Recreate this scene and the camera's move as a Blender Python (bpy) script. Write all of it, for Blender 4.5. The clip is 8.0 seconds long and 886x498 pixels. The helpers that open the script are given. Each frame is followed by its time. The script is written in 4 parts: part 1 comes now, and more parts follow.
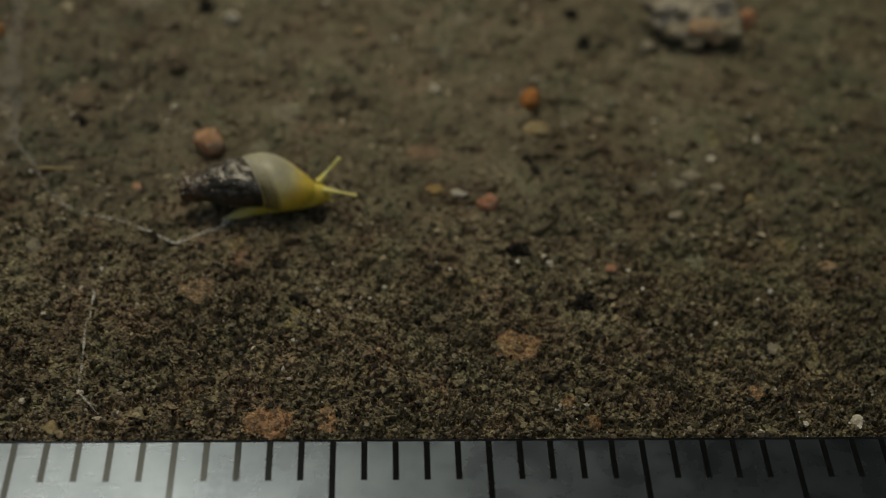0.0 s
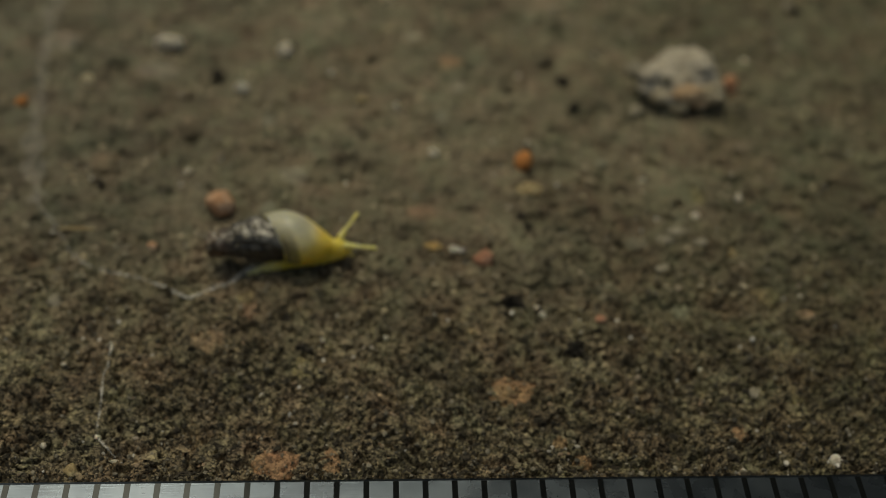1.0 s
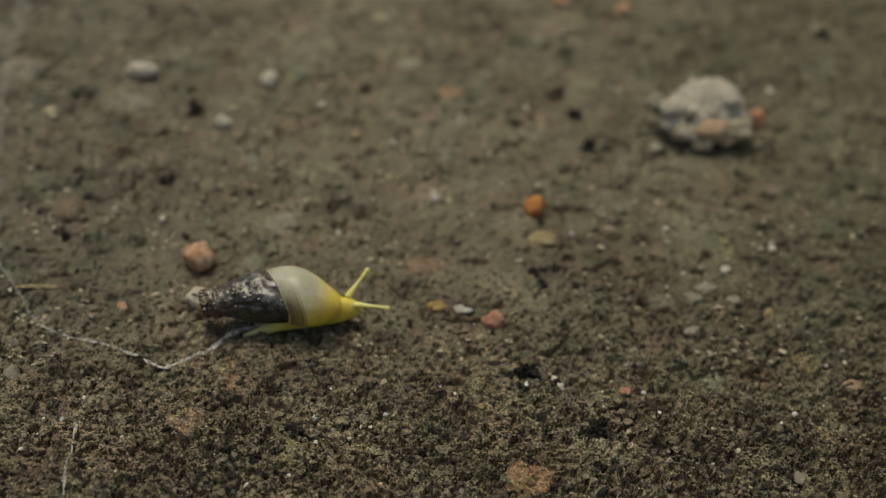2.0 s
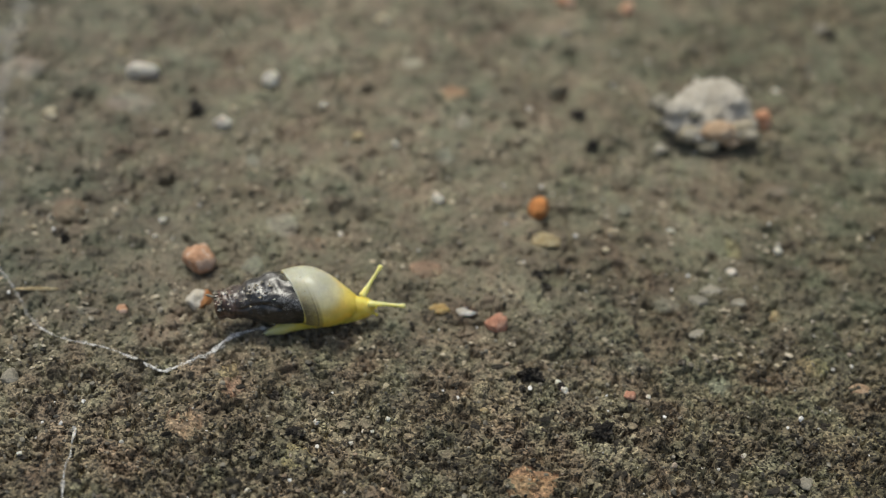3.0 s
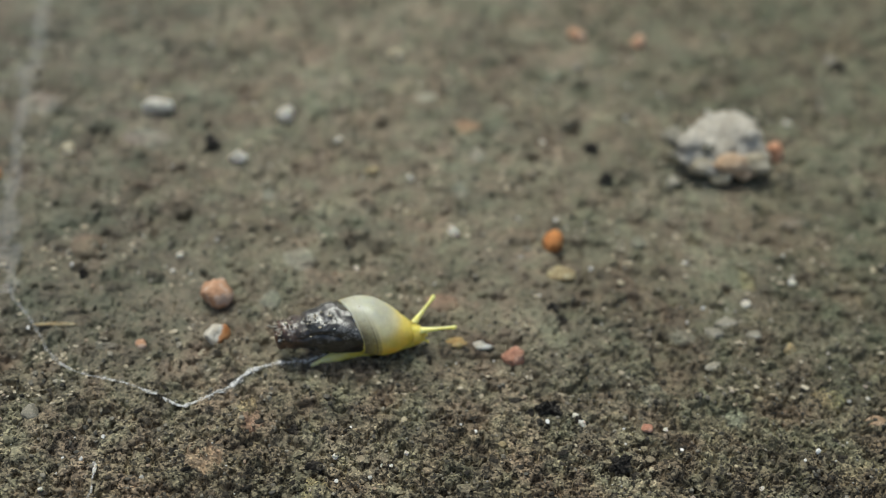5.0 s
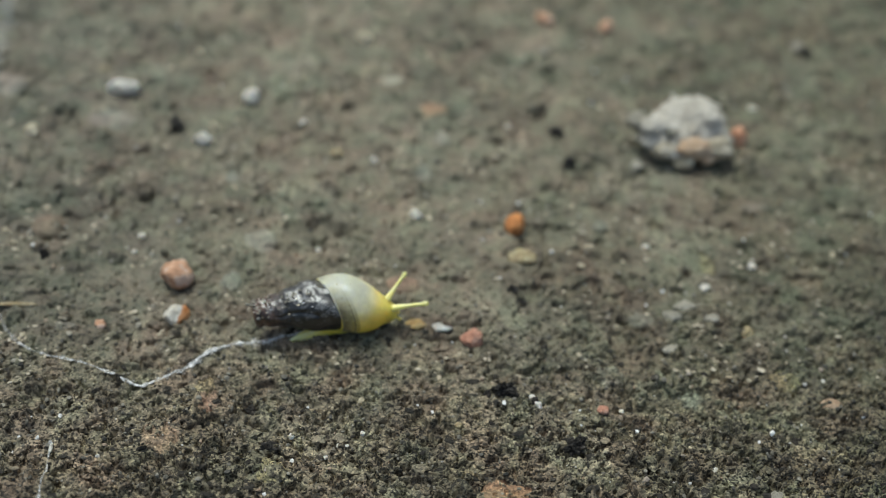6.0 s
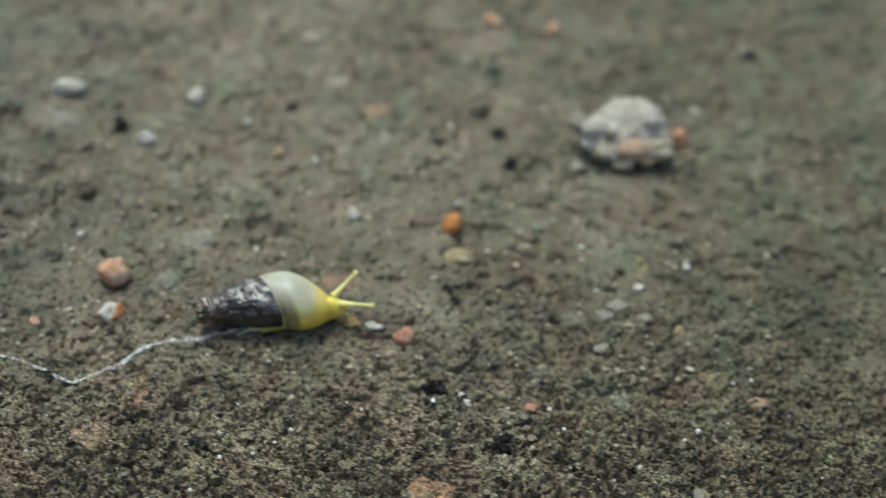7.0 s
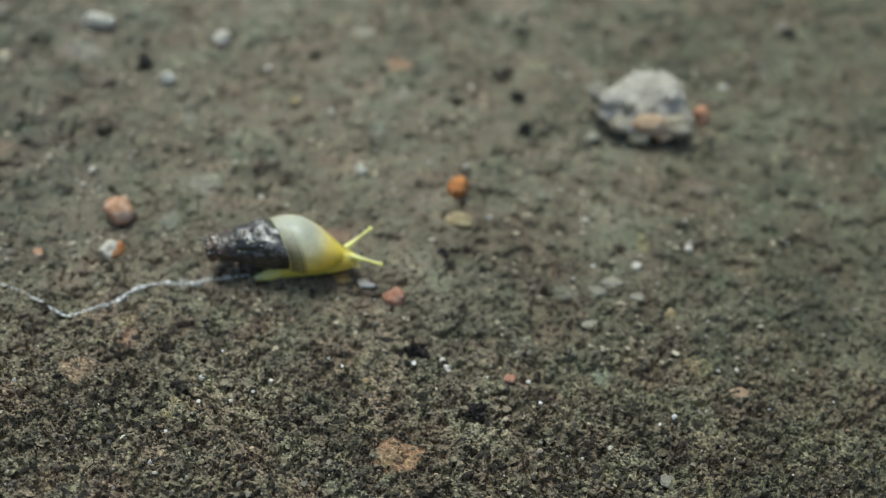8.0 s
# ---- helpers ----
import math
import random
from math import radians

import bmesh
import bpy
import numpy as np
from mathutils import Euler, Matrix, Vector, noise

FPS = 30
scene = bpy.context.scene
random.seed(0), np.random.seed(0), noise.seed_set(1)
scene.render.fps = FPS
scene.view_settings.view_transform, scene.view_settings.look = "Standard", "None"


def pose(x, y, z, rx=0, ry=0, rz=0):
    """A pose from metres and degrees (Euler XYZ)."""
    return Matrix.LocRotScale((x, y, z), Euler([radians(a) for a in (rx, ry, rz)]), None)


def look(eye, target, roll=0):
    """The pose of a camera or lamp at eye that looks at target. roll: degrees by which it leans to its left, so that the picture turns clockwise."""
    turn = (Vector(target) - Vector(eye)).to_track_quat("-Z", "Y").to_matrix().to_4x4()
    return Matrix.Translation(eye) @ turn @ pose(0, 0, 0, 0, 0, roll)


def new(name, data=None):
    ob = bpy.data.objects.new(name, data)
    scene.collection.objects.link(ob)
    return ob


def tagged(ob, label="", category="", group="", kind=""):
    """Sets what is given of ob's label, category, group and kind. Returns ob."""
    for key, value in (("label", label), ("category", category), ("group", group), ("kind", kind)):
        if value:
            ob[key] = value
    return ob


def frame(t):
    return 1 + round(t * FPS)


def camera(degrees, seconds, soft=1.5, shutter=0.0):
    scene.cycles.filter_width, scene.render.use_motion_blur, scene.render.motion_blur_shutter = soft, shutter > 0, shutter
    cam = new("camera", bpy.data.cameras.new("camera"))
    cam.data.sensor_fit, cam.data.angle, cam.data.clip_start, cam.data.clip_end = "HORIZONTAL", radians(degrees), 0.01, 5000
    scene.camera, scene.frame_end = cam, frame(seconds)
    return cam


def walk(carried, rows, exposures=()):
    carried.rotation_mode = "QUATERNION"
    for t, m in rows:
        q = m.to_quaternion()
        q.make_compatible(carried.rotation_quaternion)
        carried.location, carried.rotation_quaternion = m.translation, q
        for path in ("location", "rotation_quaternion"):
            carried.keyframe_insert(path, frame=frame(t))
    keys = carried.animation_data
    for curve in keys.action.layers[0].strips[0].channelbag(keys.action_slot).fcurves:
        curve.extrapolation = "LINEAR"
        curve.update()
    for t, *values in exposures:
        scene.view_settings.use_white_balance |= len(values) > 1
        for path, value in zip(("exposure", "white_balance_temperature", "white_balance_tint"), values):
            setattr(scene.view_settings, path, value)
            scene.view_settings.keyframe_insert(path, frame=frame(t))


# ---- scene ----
MM = 0.001
cam = camera(39.7, 8.0, soft=0.9, shutter=0.25)
# seconds, eye x, y, z in millimetres, yaw, pitch, roll in degrees
PATH = [
    (0, 1.05, -21.65, 34.33, -5.36, -48.45, 4.28),
    (0.2, 1.15, -22.63, 34.80, -4.46, -47.21, 3.51),
    (0.5, 1.26, -23.35, 35.38, -4.37, -46.19, 3.34),
    (0.8, 1.53, -23.74, 35.16, -4.93, -45.97, 3.71),
    (1, 1.34, -24.02, 35.75, -4.39, -45.04, 3.13),
    (1.2, 1.21, -21.99, 35.43, -5.28, -45.44, 3.84),
    (1.5, 0.69, -19.56, 34.79, -5.04, -45.51, 3.60),
    (1.7, 0.65, -18.65, 33.95, -6.01, -45.55, 4.29),
    (2.8, 0.43, -18.25, 33.83, -5.67, -45.34, 4.10),
    (3, 0.60, -18.07, 33.65, -5.83, -45.54, 4.23),
    (3.5, 0.60, -17.88, 33.53, -5.95, -45.67, 4.38),
    (3.7, 0.75, -17.94, 33.65, -5.80, -45.58, 4.24),
    (4, 0.08, -17.56, 33.69, -6.03, -45.50, 4.28),
    (4.2, 0.03, -17.77, 34.02, -5.53, -44.57, 3.67),
    (5.3, 0.22, -18.06, 33.99, -5.44, -44.29, 3.75),
    (5.5, 0.36, -18.06, 34.11, -5.41, -44.42, 3.76),
    (5.7, 0.69, -18.35, 34.02, -5.53, -44.43, 3.95),
    (6, 1.25, -18.36, 34.02, -6.12, -44.85, 4.47),
    (6.3, 1.66, -18.48, 34.07, -5.97, -44.72, 4.42),
    (6.5, 2.19, -18.64, 34.18, -6.41, -44.69, 4.74),
    (6.7, 2.45, -18.47, 34.36, -6.30, -44.94, 4.55),
    (7, 3.46, -18.89, 34.33, -6.49, -44.66, 4.95),
    (7.2, 5.77, -19.42, 35.40, -5.79, -45.39, 5.31),
    (7.4, 6.27, -18.97, 35.79, -5.11, -45.61, 5.69),
    (7.5, 6.16, -18.71, 35.83, -4.24, -45.72, 5.40),
    (7.7, 5.93, -18.51, 35.34, -2.55, -46.86, 5.42),
    (8, 6.61, -18.15, 35.52, -1.40, -48.20, 5.75),
]


def aim(x, y, z, yaw, pitch, roll):
    a, p = radians(yaw), radians(pitch)
    eye = Vector((x, y, z)) * MM
    return look(eye, eye + Vector((-math.sin(a) * math.cos(p), math.cos(a) * math.cos(p), math.sin(p))), roll)


EXPOSURES = [(0.0, -1.18, 8700, -1), (0.5, -0.81, 8700, -1), (1.0, -0.82, 8700, -3), (1.6, -0.71, 8250, -2), (2.8, 0.28, 6750, 3), (4.2, 0.33, 6650, 1),
             (5.3, 0.37, 6300, -1), (6.5, 0.42, 5980, -3), (8.0, 0.33, 5980, -4)]
walk(cam, [(t, aim(*row)) for t, *row in PATH], EXPOSURES)
# a close-up lens with little depth of field, focused on the snail's line
cam.data.dof.use_dof = True
cam.data.dof.focus_distance = 40.9 * MM
cam.data.dof.aperture_fstop = 39.0

# ---- light: a bright overcast sky, brightest behind the subject ----
SUN_EL, SUN_AZ = 69.0, -24.0  # degrees; azimuth from +y towards +x
world = bpy.data.worlds.new("sky")
scene.world = world
world.use_nodes = True
wn = world.node_tree.nodes
sky = wn.new("ShaderNodeTexSky")
sky.sky_type, sky.sun_disc = "NISHITA", False
sky.sun_elevation, sky.sun_rotation = radians(SUN_EL), radians(SUN_AZ)
sky.air_density, sky.dust_density = 1.0, 6.0
world.node_tree.links.new(sky.outputs[0], wn["Background"].inputs[0])
wn["Background"].inputs[1].default_value = 0.1
sun = new("sun", bpy.data.lights.new("sun", "SUN"))
sun.data.energy, sun.data.angle, sun.data.color = 2.2, radians(18), (1.0, 0.98, 0.95)
el, az = radians(SUN_EL), radians(SUN_AZ)
sun.matrix_world = look((math.sin(az) * math.cos(el), math.cos(az) * math.cos(el), math.sin(el)), (0, 0, 0))


# ---- materials ----
class Nodes:
    """A short hand for node materials."""

    def __init__(self, name):
        self.mat = bpy.data.materials.new(name)
        self.mat.use_nodes = True
        self.tree = self.mat.node_tree
        self.bsdf = self.tree.nodes["Principled BSDF"]

    def add(self, kind, **values):
        node = self.tree.nodes.new(kind)
        for key, value in values.items():
            node.inputs[key].default_value = value
        return node

    def link(self, a, b):
        self.tree.links.new(a, b)

    def coords(self, which="Object"):
        if which == "World":
            return self.add("ShaderNodeNewGeometry").outputs["Position"]
        return self.add("ShaderNodeTexCoord").outputs[which]

    def noise(self, at, size, detail=4.0, rough=0.55, distort=0.0):
        n = self.add("ShaderNodeTexNoise", Scale=1.0 / size, Detail=detail, Roughness=rough, Distortion=distort)
        self.link(at, n.inputs["Vector"])
        return n.outputs["Fac"]

    def cells(self, at, size):
        n = self.add("ShaderNodeTexVoronoi", Scale=1.0 / size)
        self.link(at, n.inputs["Vector"])
        return n.outputs["Color"], n.outputs["Distance"]

    def ramp(self, fac, *stops):
        n = self.add("ShaderNodeValToRGB")
        band = n.color_ramp
        while len(band.elements) < len(stops):
            band.elements.new(0.5)
        for e, (at, col) in zip(band.elements, stops):
            e.position = at
            e.color = (*col, 1) if len(col) == 3 else col
        self.link(fac, n.inputs["Fac"])
        return n.outputs["Color"]

    def mix(self, fac, a, b, how="MIX"):
        n = self.tree.nodes.new("ShaderNodeMix")
        n.data_type, n.blend_type = "RGBA", how
        for socket, value in ((n.inputs[0], fac), (n.inputs[6], a), (n.inputs[7], b)):
            if isinstance(value, (int, float)):
                socket.default_value = value
            elif isinstance(value, tuple):
                socket.default_value = (*value, 1)
            else:
                self.link(value, socket)
        return n.outputs[2]

    def math(self, how, a, b=0.0):
        n = self.tree.nodes.new("ShaderNodeMath")
        n.operation = how
        for socket, value in ((n.inputs[0], a), (n.inputs[1], b)):
            if isinstance(value, (int, float)):
                socket.default_value = value
            else:
                self.link(value, socket)
        return n.outputs[0]

    def part_of(self, at, axis):
        n = self.add("ShaderNodeSeparateXYZ")
        self.link(at, n.inputs[0])
        return n.outputs[axis]

    def span(self, value, lo, hi):
        n = self.add("ShaderNodeMapRange")
        n.inputs["From Min"].default_value, n.inputs["From Max"].default_value = lo, hi
        self.link(value, n.inputs["Value"])
        return n.outputs["Result"]

    def bump(self, height, depth, strength=1.0):
        n = self.add("ShaderNodeBump", Strength=strength, Distance=depth)
        self.link(height, n.inputs["Height"])
        self.link(n.outputs["Normal"], self.bsdf.inputs["Normal"])

    def set(self, **values):
        for key, value in values.items():
            socket = self.bsdf.inputs[key.replace("_", " ")]
            if isinstance(value, (int, float)):
                socket.default_value = value
            elif isinstance(value, tuple):
                socket.default_value = (*value, 1) if len(value) == 3 and socket.type == "RGBA" else value
            else:
                self.link(value, socket)
        return self.mat


def gritty_material(name, low, mid, high, moss_share=0.5, pits=1.0, speckle=1.0, pieces=False):
    """Weathered concrete or a fragment in it: three broad tones, grains of many tones, crevice shade painted as dark
    cells.
    """
    n = Nodes(name)
    at = n.coords("World")
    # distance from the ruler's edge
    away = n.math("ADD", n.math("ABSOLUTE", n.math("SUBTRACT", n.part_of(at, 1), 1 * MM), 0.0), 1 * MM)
    broad = n.ramp(n.noise(at, 4 * MM, 6, 0.6), (0.36, low), (0.5, mid), (0.64, high))
    moss = n.ramp(n.noise(at, 1.9 * MM, 5, 0.6), (0.5, (0, 0, 0)), (0.64, (moss_share,) * 3))
    # more green growth away from the ruler
    moss = n.math("MULTIPLY", moss, n.math("ADD", n.math("MULTIPLY", n.span(away, 4 * MM, 15 * MM), 0.8), 0.25))
    base = n.mix(moss, broad, (0.104, 0.109, 0.078))
    # tone by distance from the ruler: a dip midway, paler and cooler beyond
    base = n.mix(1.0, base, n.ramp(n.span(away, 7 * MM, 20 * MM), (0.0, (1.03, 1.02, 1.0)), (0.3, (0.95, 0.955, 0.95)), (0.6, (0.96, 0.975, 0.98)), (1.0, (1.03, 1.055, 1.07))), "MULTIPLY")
    # a broad darker, greener tone with ragged edges towards +x
    right_tone = n.math("ADD", n.span(n.part_of(at, 0), 4 * MM, 24 * MM), n.math("MULTIPLY", n.math("SUBTRACT", n.noise(at, 6 * MM, 5, 0.6), 0.5), 1.6))
    right_tone = n.math("MULTIPLY", n.ramp(right_tone, (0.15, (0, 0, 0)), (0.8, (0.85,) * 3)), n.span(n.part_of(at, 0), 110 * MM, 50 * MM))
    base = n.mix(right_tone, base, n.mix(1.0, base, (0.7, 0.74, 0.68), "MULTIPLY"))
    # an old dark stain opposite
    old = n.math("ADD", n.span(n.part_of(at, 0), -2 * MM, -11 * MM), n.math("MULTIPLY", n.math("SUBTRACT", n.noise(at, 5 * MM, 5, 0.6), 0.5), 1.4))
    old = n.math("MULTIPLY", n.ramp(old, (0.2, (0, 0, 0)), (0.75, (0.9,) * 3)), n.math("MULTIPLY", n.span(away, 8 * MM, 13 * MM), n.span(n.part_of(at, 0), -90 * MM, -40 * MM)))
    base = n.mix(old, base, n.mix(1.0, base, (0.74, 0.76, 0.78), "MULTIPLY"))
    clods = n.ramp(n.noise(at, 0.95 * MM, 4, 0.6), (0.34, (0.55, 0.54, 0.52)), (0.5, (1, 1, 1)), (0.66, (1.35, 1.35, 1.33)))
    base = n.mix(0.6, base, clods, "MULTIPLY")
    hue = n.ramp(n.noise(at, 1.1 * MM, 4), (0.38, (0.965, 1.005, 0.955)), (0.62, (1.08, 0.985, 0.985)))
    base = n.mix(1.0, base, hue, "MULTIPLY")
    rusty = n.ramp(n.noise(at, 3.2 * MM, 5, 0.6), (0.42, (0.95, 1.015, 1.0)), (0.62, (1.055, 0.985, 0.97)))
    base = n.mix(1.0, base, rusty, "MULTIPLY")
    warp = n.tree.nodes.new("ShaderNodeVectorMath")
    warp.operation = "MULTIPLY_ADD"
    swirl = n.add("ShaderNodeTexNoise", Scale=1.0 / (0.16 * MM), Detail=3.0)
    n.link(at, swirl.inputs["Vector"])
    n.link(swirl.outputs["Color"], warp.inputs[0])
    warp.inputs[1].default_value = (0.11 * MM,) * 3
    n.link(at, warp.inputs[2])
    bent = warp.outputs[0]
    # porous and dusty stretches; extra dark grain towards the ruler also paints in shade
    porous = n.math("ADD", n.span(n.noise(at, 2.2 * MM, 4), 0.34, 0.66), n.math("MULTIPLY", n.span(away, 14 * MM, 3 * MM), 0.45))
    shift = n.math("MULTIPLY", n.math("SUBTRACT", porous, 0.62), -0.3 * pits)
    # darkest cells put the shade of small crevices into the colour
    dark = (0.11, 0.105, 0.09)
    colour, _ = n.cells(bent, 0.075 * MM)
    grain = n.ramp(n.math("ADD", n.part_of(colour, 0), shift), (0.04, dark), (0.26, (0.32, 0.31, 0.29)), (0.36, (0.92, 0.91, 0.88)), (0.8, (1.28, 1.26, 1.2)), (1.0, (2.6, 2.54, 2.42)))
    # the grain weakens farther from the ruler
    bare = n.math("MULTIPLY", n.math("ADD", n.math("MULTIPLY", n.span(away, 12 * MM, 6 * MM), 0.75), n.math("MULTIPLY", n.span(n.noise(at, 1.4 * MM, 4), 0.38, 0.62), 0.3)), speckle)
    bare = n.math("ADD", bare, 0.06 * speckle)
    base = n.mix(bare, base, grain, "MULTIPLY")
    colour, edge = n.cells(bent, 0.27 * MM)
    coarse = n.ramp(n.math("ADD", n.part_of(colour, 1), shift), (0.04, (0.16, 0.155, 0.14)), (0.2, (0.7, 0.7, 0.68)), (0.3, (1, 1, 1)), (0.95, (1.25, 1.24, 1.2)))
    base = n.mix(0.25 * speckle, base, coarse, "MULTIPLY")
    fine = n.ramp(n.noise(at, 0.2 * MM, 5, 0.7), (0.3, (0.4, 0.4, 0.38)), (0.5, (1, 1, 1)), (0.72, (1.35, 1.33, 1.25)))
    base = n.mix(0.6 * speckle, base, fine, "MULTIPLY")
    if pieces:
        pick = n.add("ShaderNodeNewGeometry").outputs["Random Per Island"]
        base = n.mix(1.0, base, n.ramp(pick, (0.0, (0.16, 0.155, 0.14)), (0.2, (0.3, 0.29, 0.27)), (0.36, (0.6, 0.6, 0.59)), (0.75, (0.9, 0.9, 0.9)), (0.95, (1.15, 1.15, 1.15)), (1.0, (1.7, 1.69, 1.66))), "MULTIPLY")
    n.bump(n.noise(at, 0.1 * MM, 5, 0.7), 0.06 * MM, 1.0)
    return n.set(Base_Color=base, Roughness=0.62, Specular_IOR_Level=0.45)


def stone_material(name, dark, mid, light, size=0.5, rough=0.6, gloss=0.4, sss=0.0, spots=None):
    """A small mineral grain or pebble, in three tones with its own grain."""
    n = Nodes(name)
    at = n.coords("Object")
    base = n.ramp(n.noise(at, size * MM, 5, 0.6), (0.32, dark), (0.5, mid), (0.68, light))
    if spots:
        base = n.mix(n.ramp(n.noise(at, 0.8 * size * MM, 2), (0.5, (0, 0, 0)), (0.58, (1, 1, 1))), base, spots)
    base = n.mix(0.5, base, n.ramp(n.noise(at, 0.12 * size * MM, 3), (0.3, (0.6, 0.6, 0.6)), (0.7, (1.25, 1.25, 1.25))), "MULTIPLY")
    n.bump(n.noise(at, 0.2 * size * MM, 5, 0.65), 0.09 * MM, 1.0)
    mat = n.set(Base_Color=base, Roughness=rough, Specular_IOR_Level=gloss)
    if sss:
        n.set(Subsurface_Weight=sss, Subsurface_Scale=0.2 * MM, Subsurface_Radius=(1.0, 0.6, 0.3))
    return mat


def two_tone_material():
    """A white pebble whose one end is orange clay."""
    n = Nodes("white_and_orange_stone")
    at = n.coords("Object")
    white = n.ramp(n.noise(at, 0.3 * MM, 4), (0.35, (0.56, 0.5, 0.4)), (0.65, (0.76, 0.72, 0.64)))
    clay = n.ramp(n.noise(at, 0.25 * MM, 4), (0.35, (0.5, 0.18, 0.05)), (0.65, (0.66, 0.32, 0.13)))
    edge = n.math("ADD", n.math("SUBTRACT", n.part_of(at, 0), n.math("MULTIPLY", n.part_of(at, 2), 0.5)), n.math("MULTIPLY", n.noise(at, 0.4 * MM, 3), 0.45 * MM))
    base = n.mix(n.ramp(n.span(edge, 0.2 * MM, 0.36 * MM), (0.2, (0, 0, 0)), (0.8, (1, 1, 1))), white, clay)
    n.bump(n.noise(at, 0.1 * MM, 5, 0.65), 0.07 * MM, 1.0)
    return n.set(Base_Color=base, Roughness=0.5, Specular_IOR_Level=0.5)


def grain_material():
    n = Nodes("mixed_sand")
    pick = n.add("ShaderNodeNewGeometry").outputs["Random Per Island"]
    base = n.ramp(pick, (0.0, (0.02, 0.019, 0.016)), (0.22, (0.05, 0.046, 0.036)), (0.4, (0.15, 0.135, 0.105)), (0.62, (0.2, 0.182, 0.145)),
                  (0.8, (0.27, 0.25, 0.2)), (0.94, (0.28, 0.19, 0.12)), (0.965, (0.45, 0.43, 0.39)), (1.0, (0.8, 0.79, 0.77)))
    at = n.coords("World")
    base = n.mix(0.6, base, n.ramp(n.noise(at, 0.05 * MM, 3), (0.3, (0.6, 0.6, 0.6)), (0.7, (1.2, 1.2, 1.2))), "MULTIPLY")
    return n.set(Base_Color=base, Roughness=0.6)


def steel_material():
    n = Nodes("brushed_steel")
    at = n.coords("World")
    stretch = n.add("ShaderNodeMapping")
    stretch.inputs["Scale"].default_value = (1, 30, 30)
    n.link(at, stretch.inputs["Vector"])
    brushed = n.noise(stretch.outputs[0], 1.5 * MM, 4)
    base = n.ramp(n.noise(at, 2.5 * MM, 5), (0.35, (0.082, 0.102, 0.134)), (0.65, (0.115, 0.142, 0.182)))
    rough = n.ramp(n.noise(at, 1.2 * MM, 4), (0.3, (0.24, 0.24, 0.24)), (0.7, (0.32, 0.32, 0.32)))
    n.bump(brushed, 0.006 * MM, 0.4)
    return n.set(Base_Color=base, Metallic=1.0, Roughness=rough)


def paint_material():
    n = Nodes("etched_black")
    at = n.coords("World")
    base = n.ramp(n.noise(at, 0.2 * MM, 3), (0.35, (0.002, 0.002, 0.002)), (0.7, (0.006, 0.006, 0.0055)))
    return n.set(Base_Color=base, Roughness=0.1, Specular_IOR_Level=0.9, Specular_Tint=(0.72, 0.86, 1.0))


def spire_material():
    n = Nodes("dark_horny_shell")
    at = n.coords("Object")
    along = n.part_of(at, 0)
    up = n.part_of(at, 2)
    brown = n.ramp(n.noise(at, 0.5 * MM, 4), (0.35, (0.05, 0.024, 0.014)), (0.7, (0.19, 0.095, 0.052)))
    black = n.ramp(n.noise(at, 0.4 * MM, 4), (0.35, (0.012, 0.0105, 0.0095)), (0.7, (0.05, 0.043, 0.036)))
    base = n.mix(n.span(along, -2.9 * MM, -2.0 * MM), brown, black)
    # pale crust, thickest on top, with the spire's broad highlights painted in
    crust_and_glare = n.math("ADD", n.noise(at, 0.5 * MM, 6, 0.7), n.math("MULTIPLY", up, 0.24 / MM))
    flecks = n.ramp(n.noise(at, 0.055 * MM, 3, 0.6), (0.42, (0.1, 0.1, 0.1)), (0.58, (1, 1, 1)))
    blotch = n.ramp(n.noise(at, 0.85 * MM, 2), (0.42, (0.12,) * 3), (0.56, (1, 1, 1)))
    cover = n.math("MULTIPLY", n.math("MULTIPLY", n.ramp(crust_and_glare, (0.9, (0, 0, 0)), (1.03, (0.95, 0.95, 0.95))), flecks), blotch)
    cover = n.math("MULTIPLY", cover, n.math("SUBTRACT", 1.0, n.math("MULTIPLY", n.span(along, -2.4 * MM, -1.7 * MM), 0.25)))
    base = n.mix(cover, base, (0.47, 0.465, 0.45))
    cracks = n.ramp(n.noise(at, 0.55 * MM, 5, 0.6, 0.4), (0.47, (0, 0, 0)), (0.495, (1, 1, 1)), (0.505, (1, 1, 1)), (0.53, (0, 0, 0)))
    base = n.mix(n.math("MULTIPLY", cracks, 0.8), base, (0.006, 0.006, 0.006))
    n.bump(n.noise(at, 0.16 * MM, 5, 0.6), 0.04 * MM, 0.6)
    return n.set(Base_Color=base, Roughness=0.31, Specular_IOR_Level=0.85)


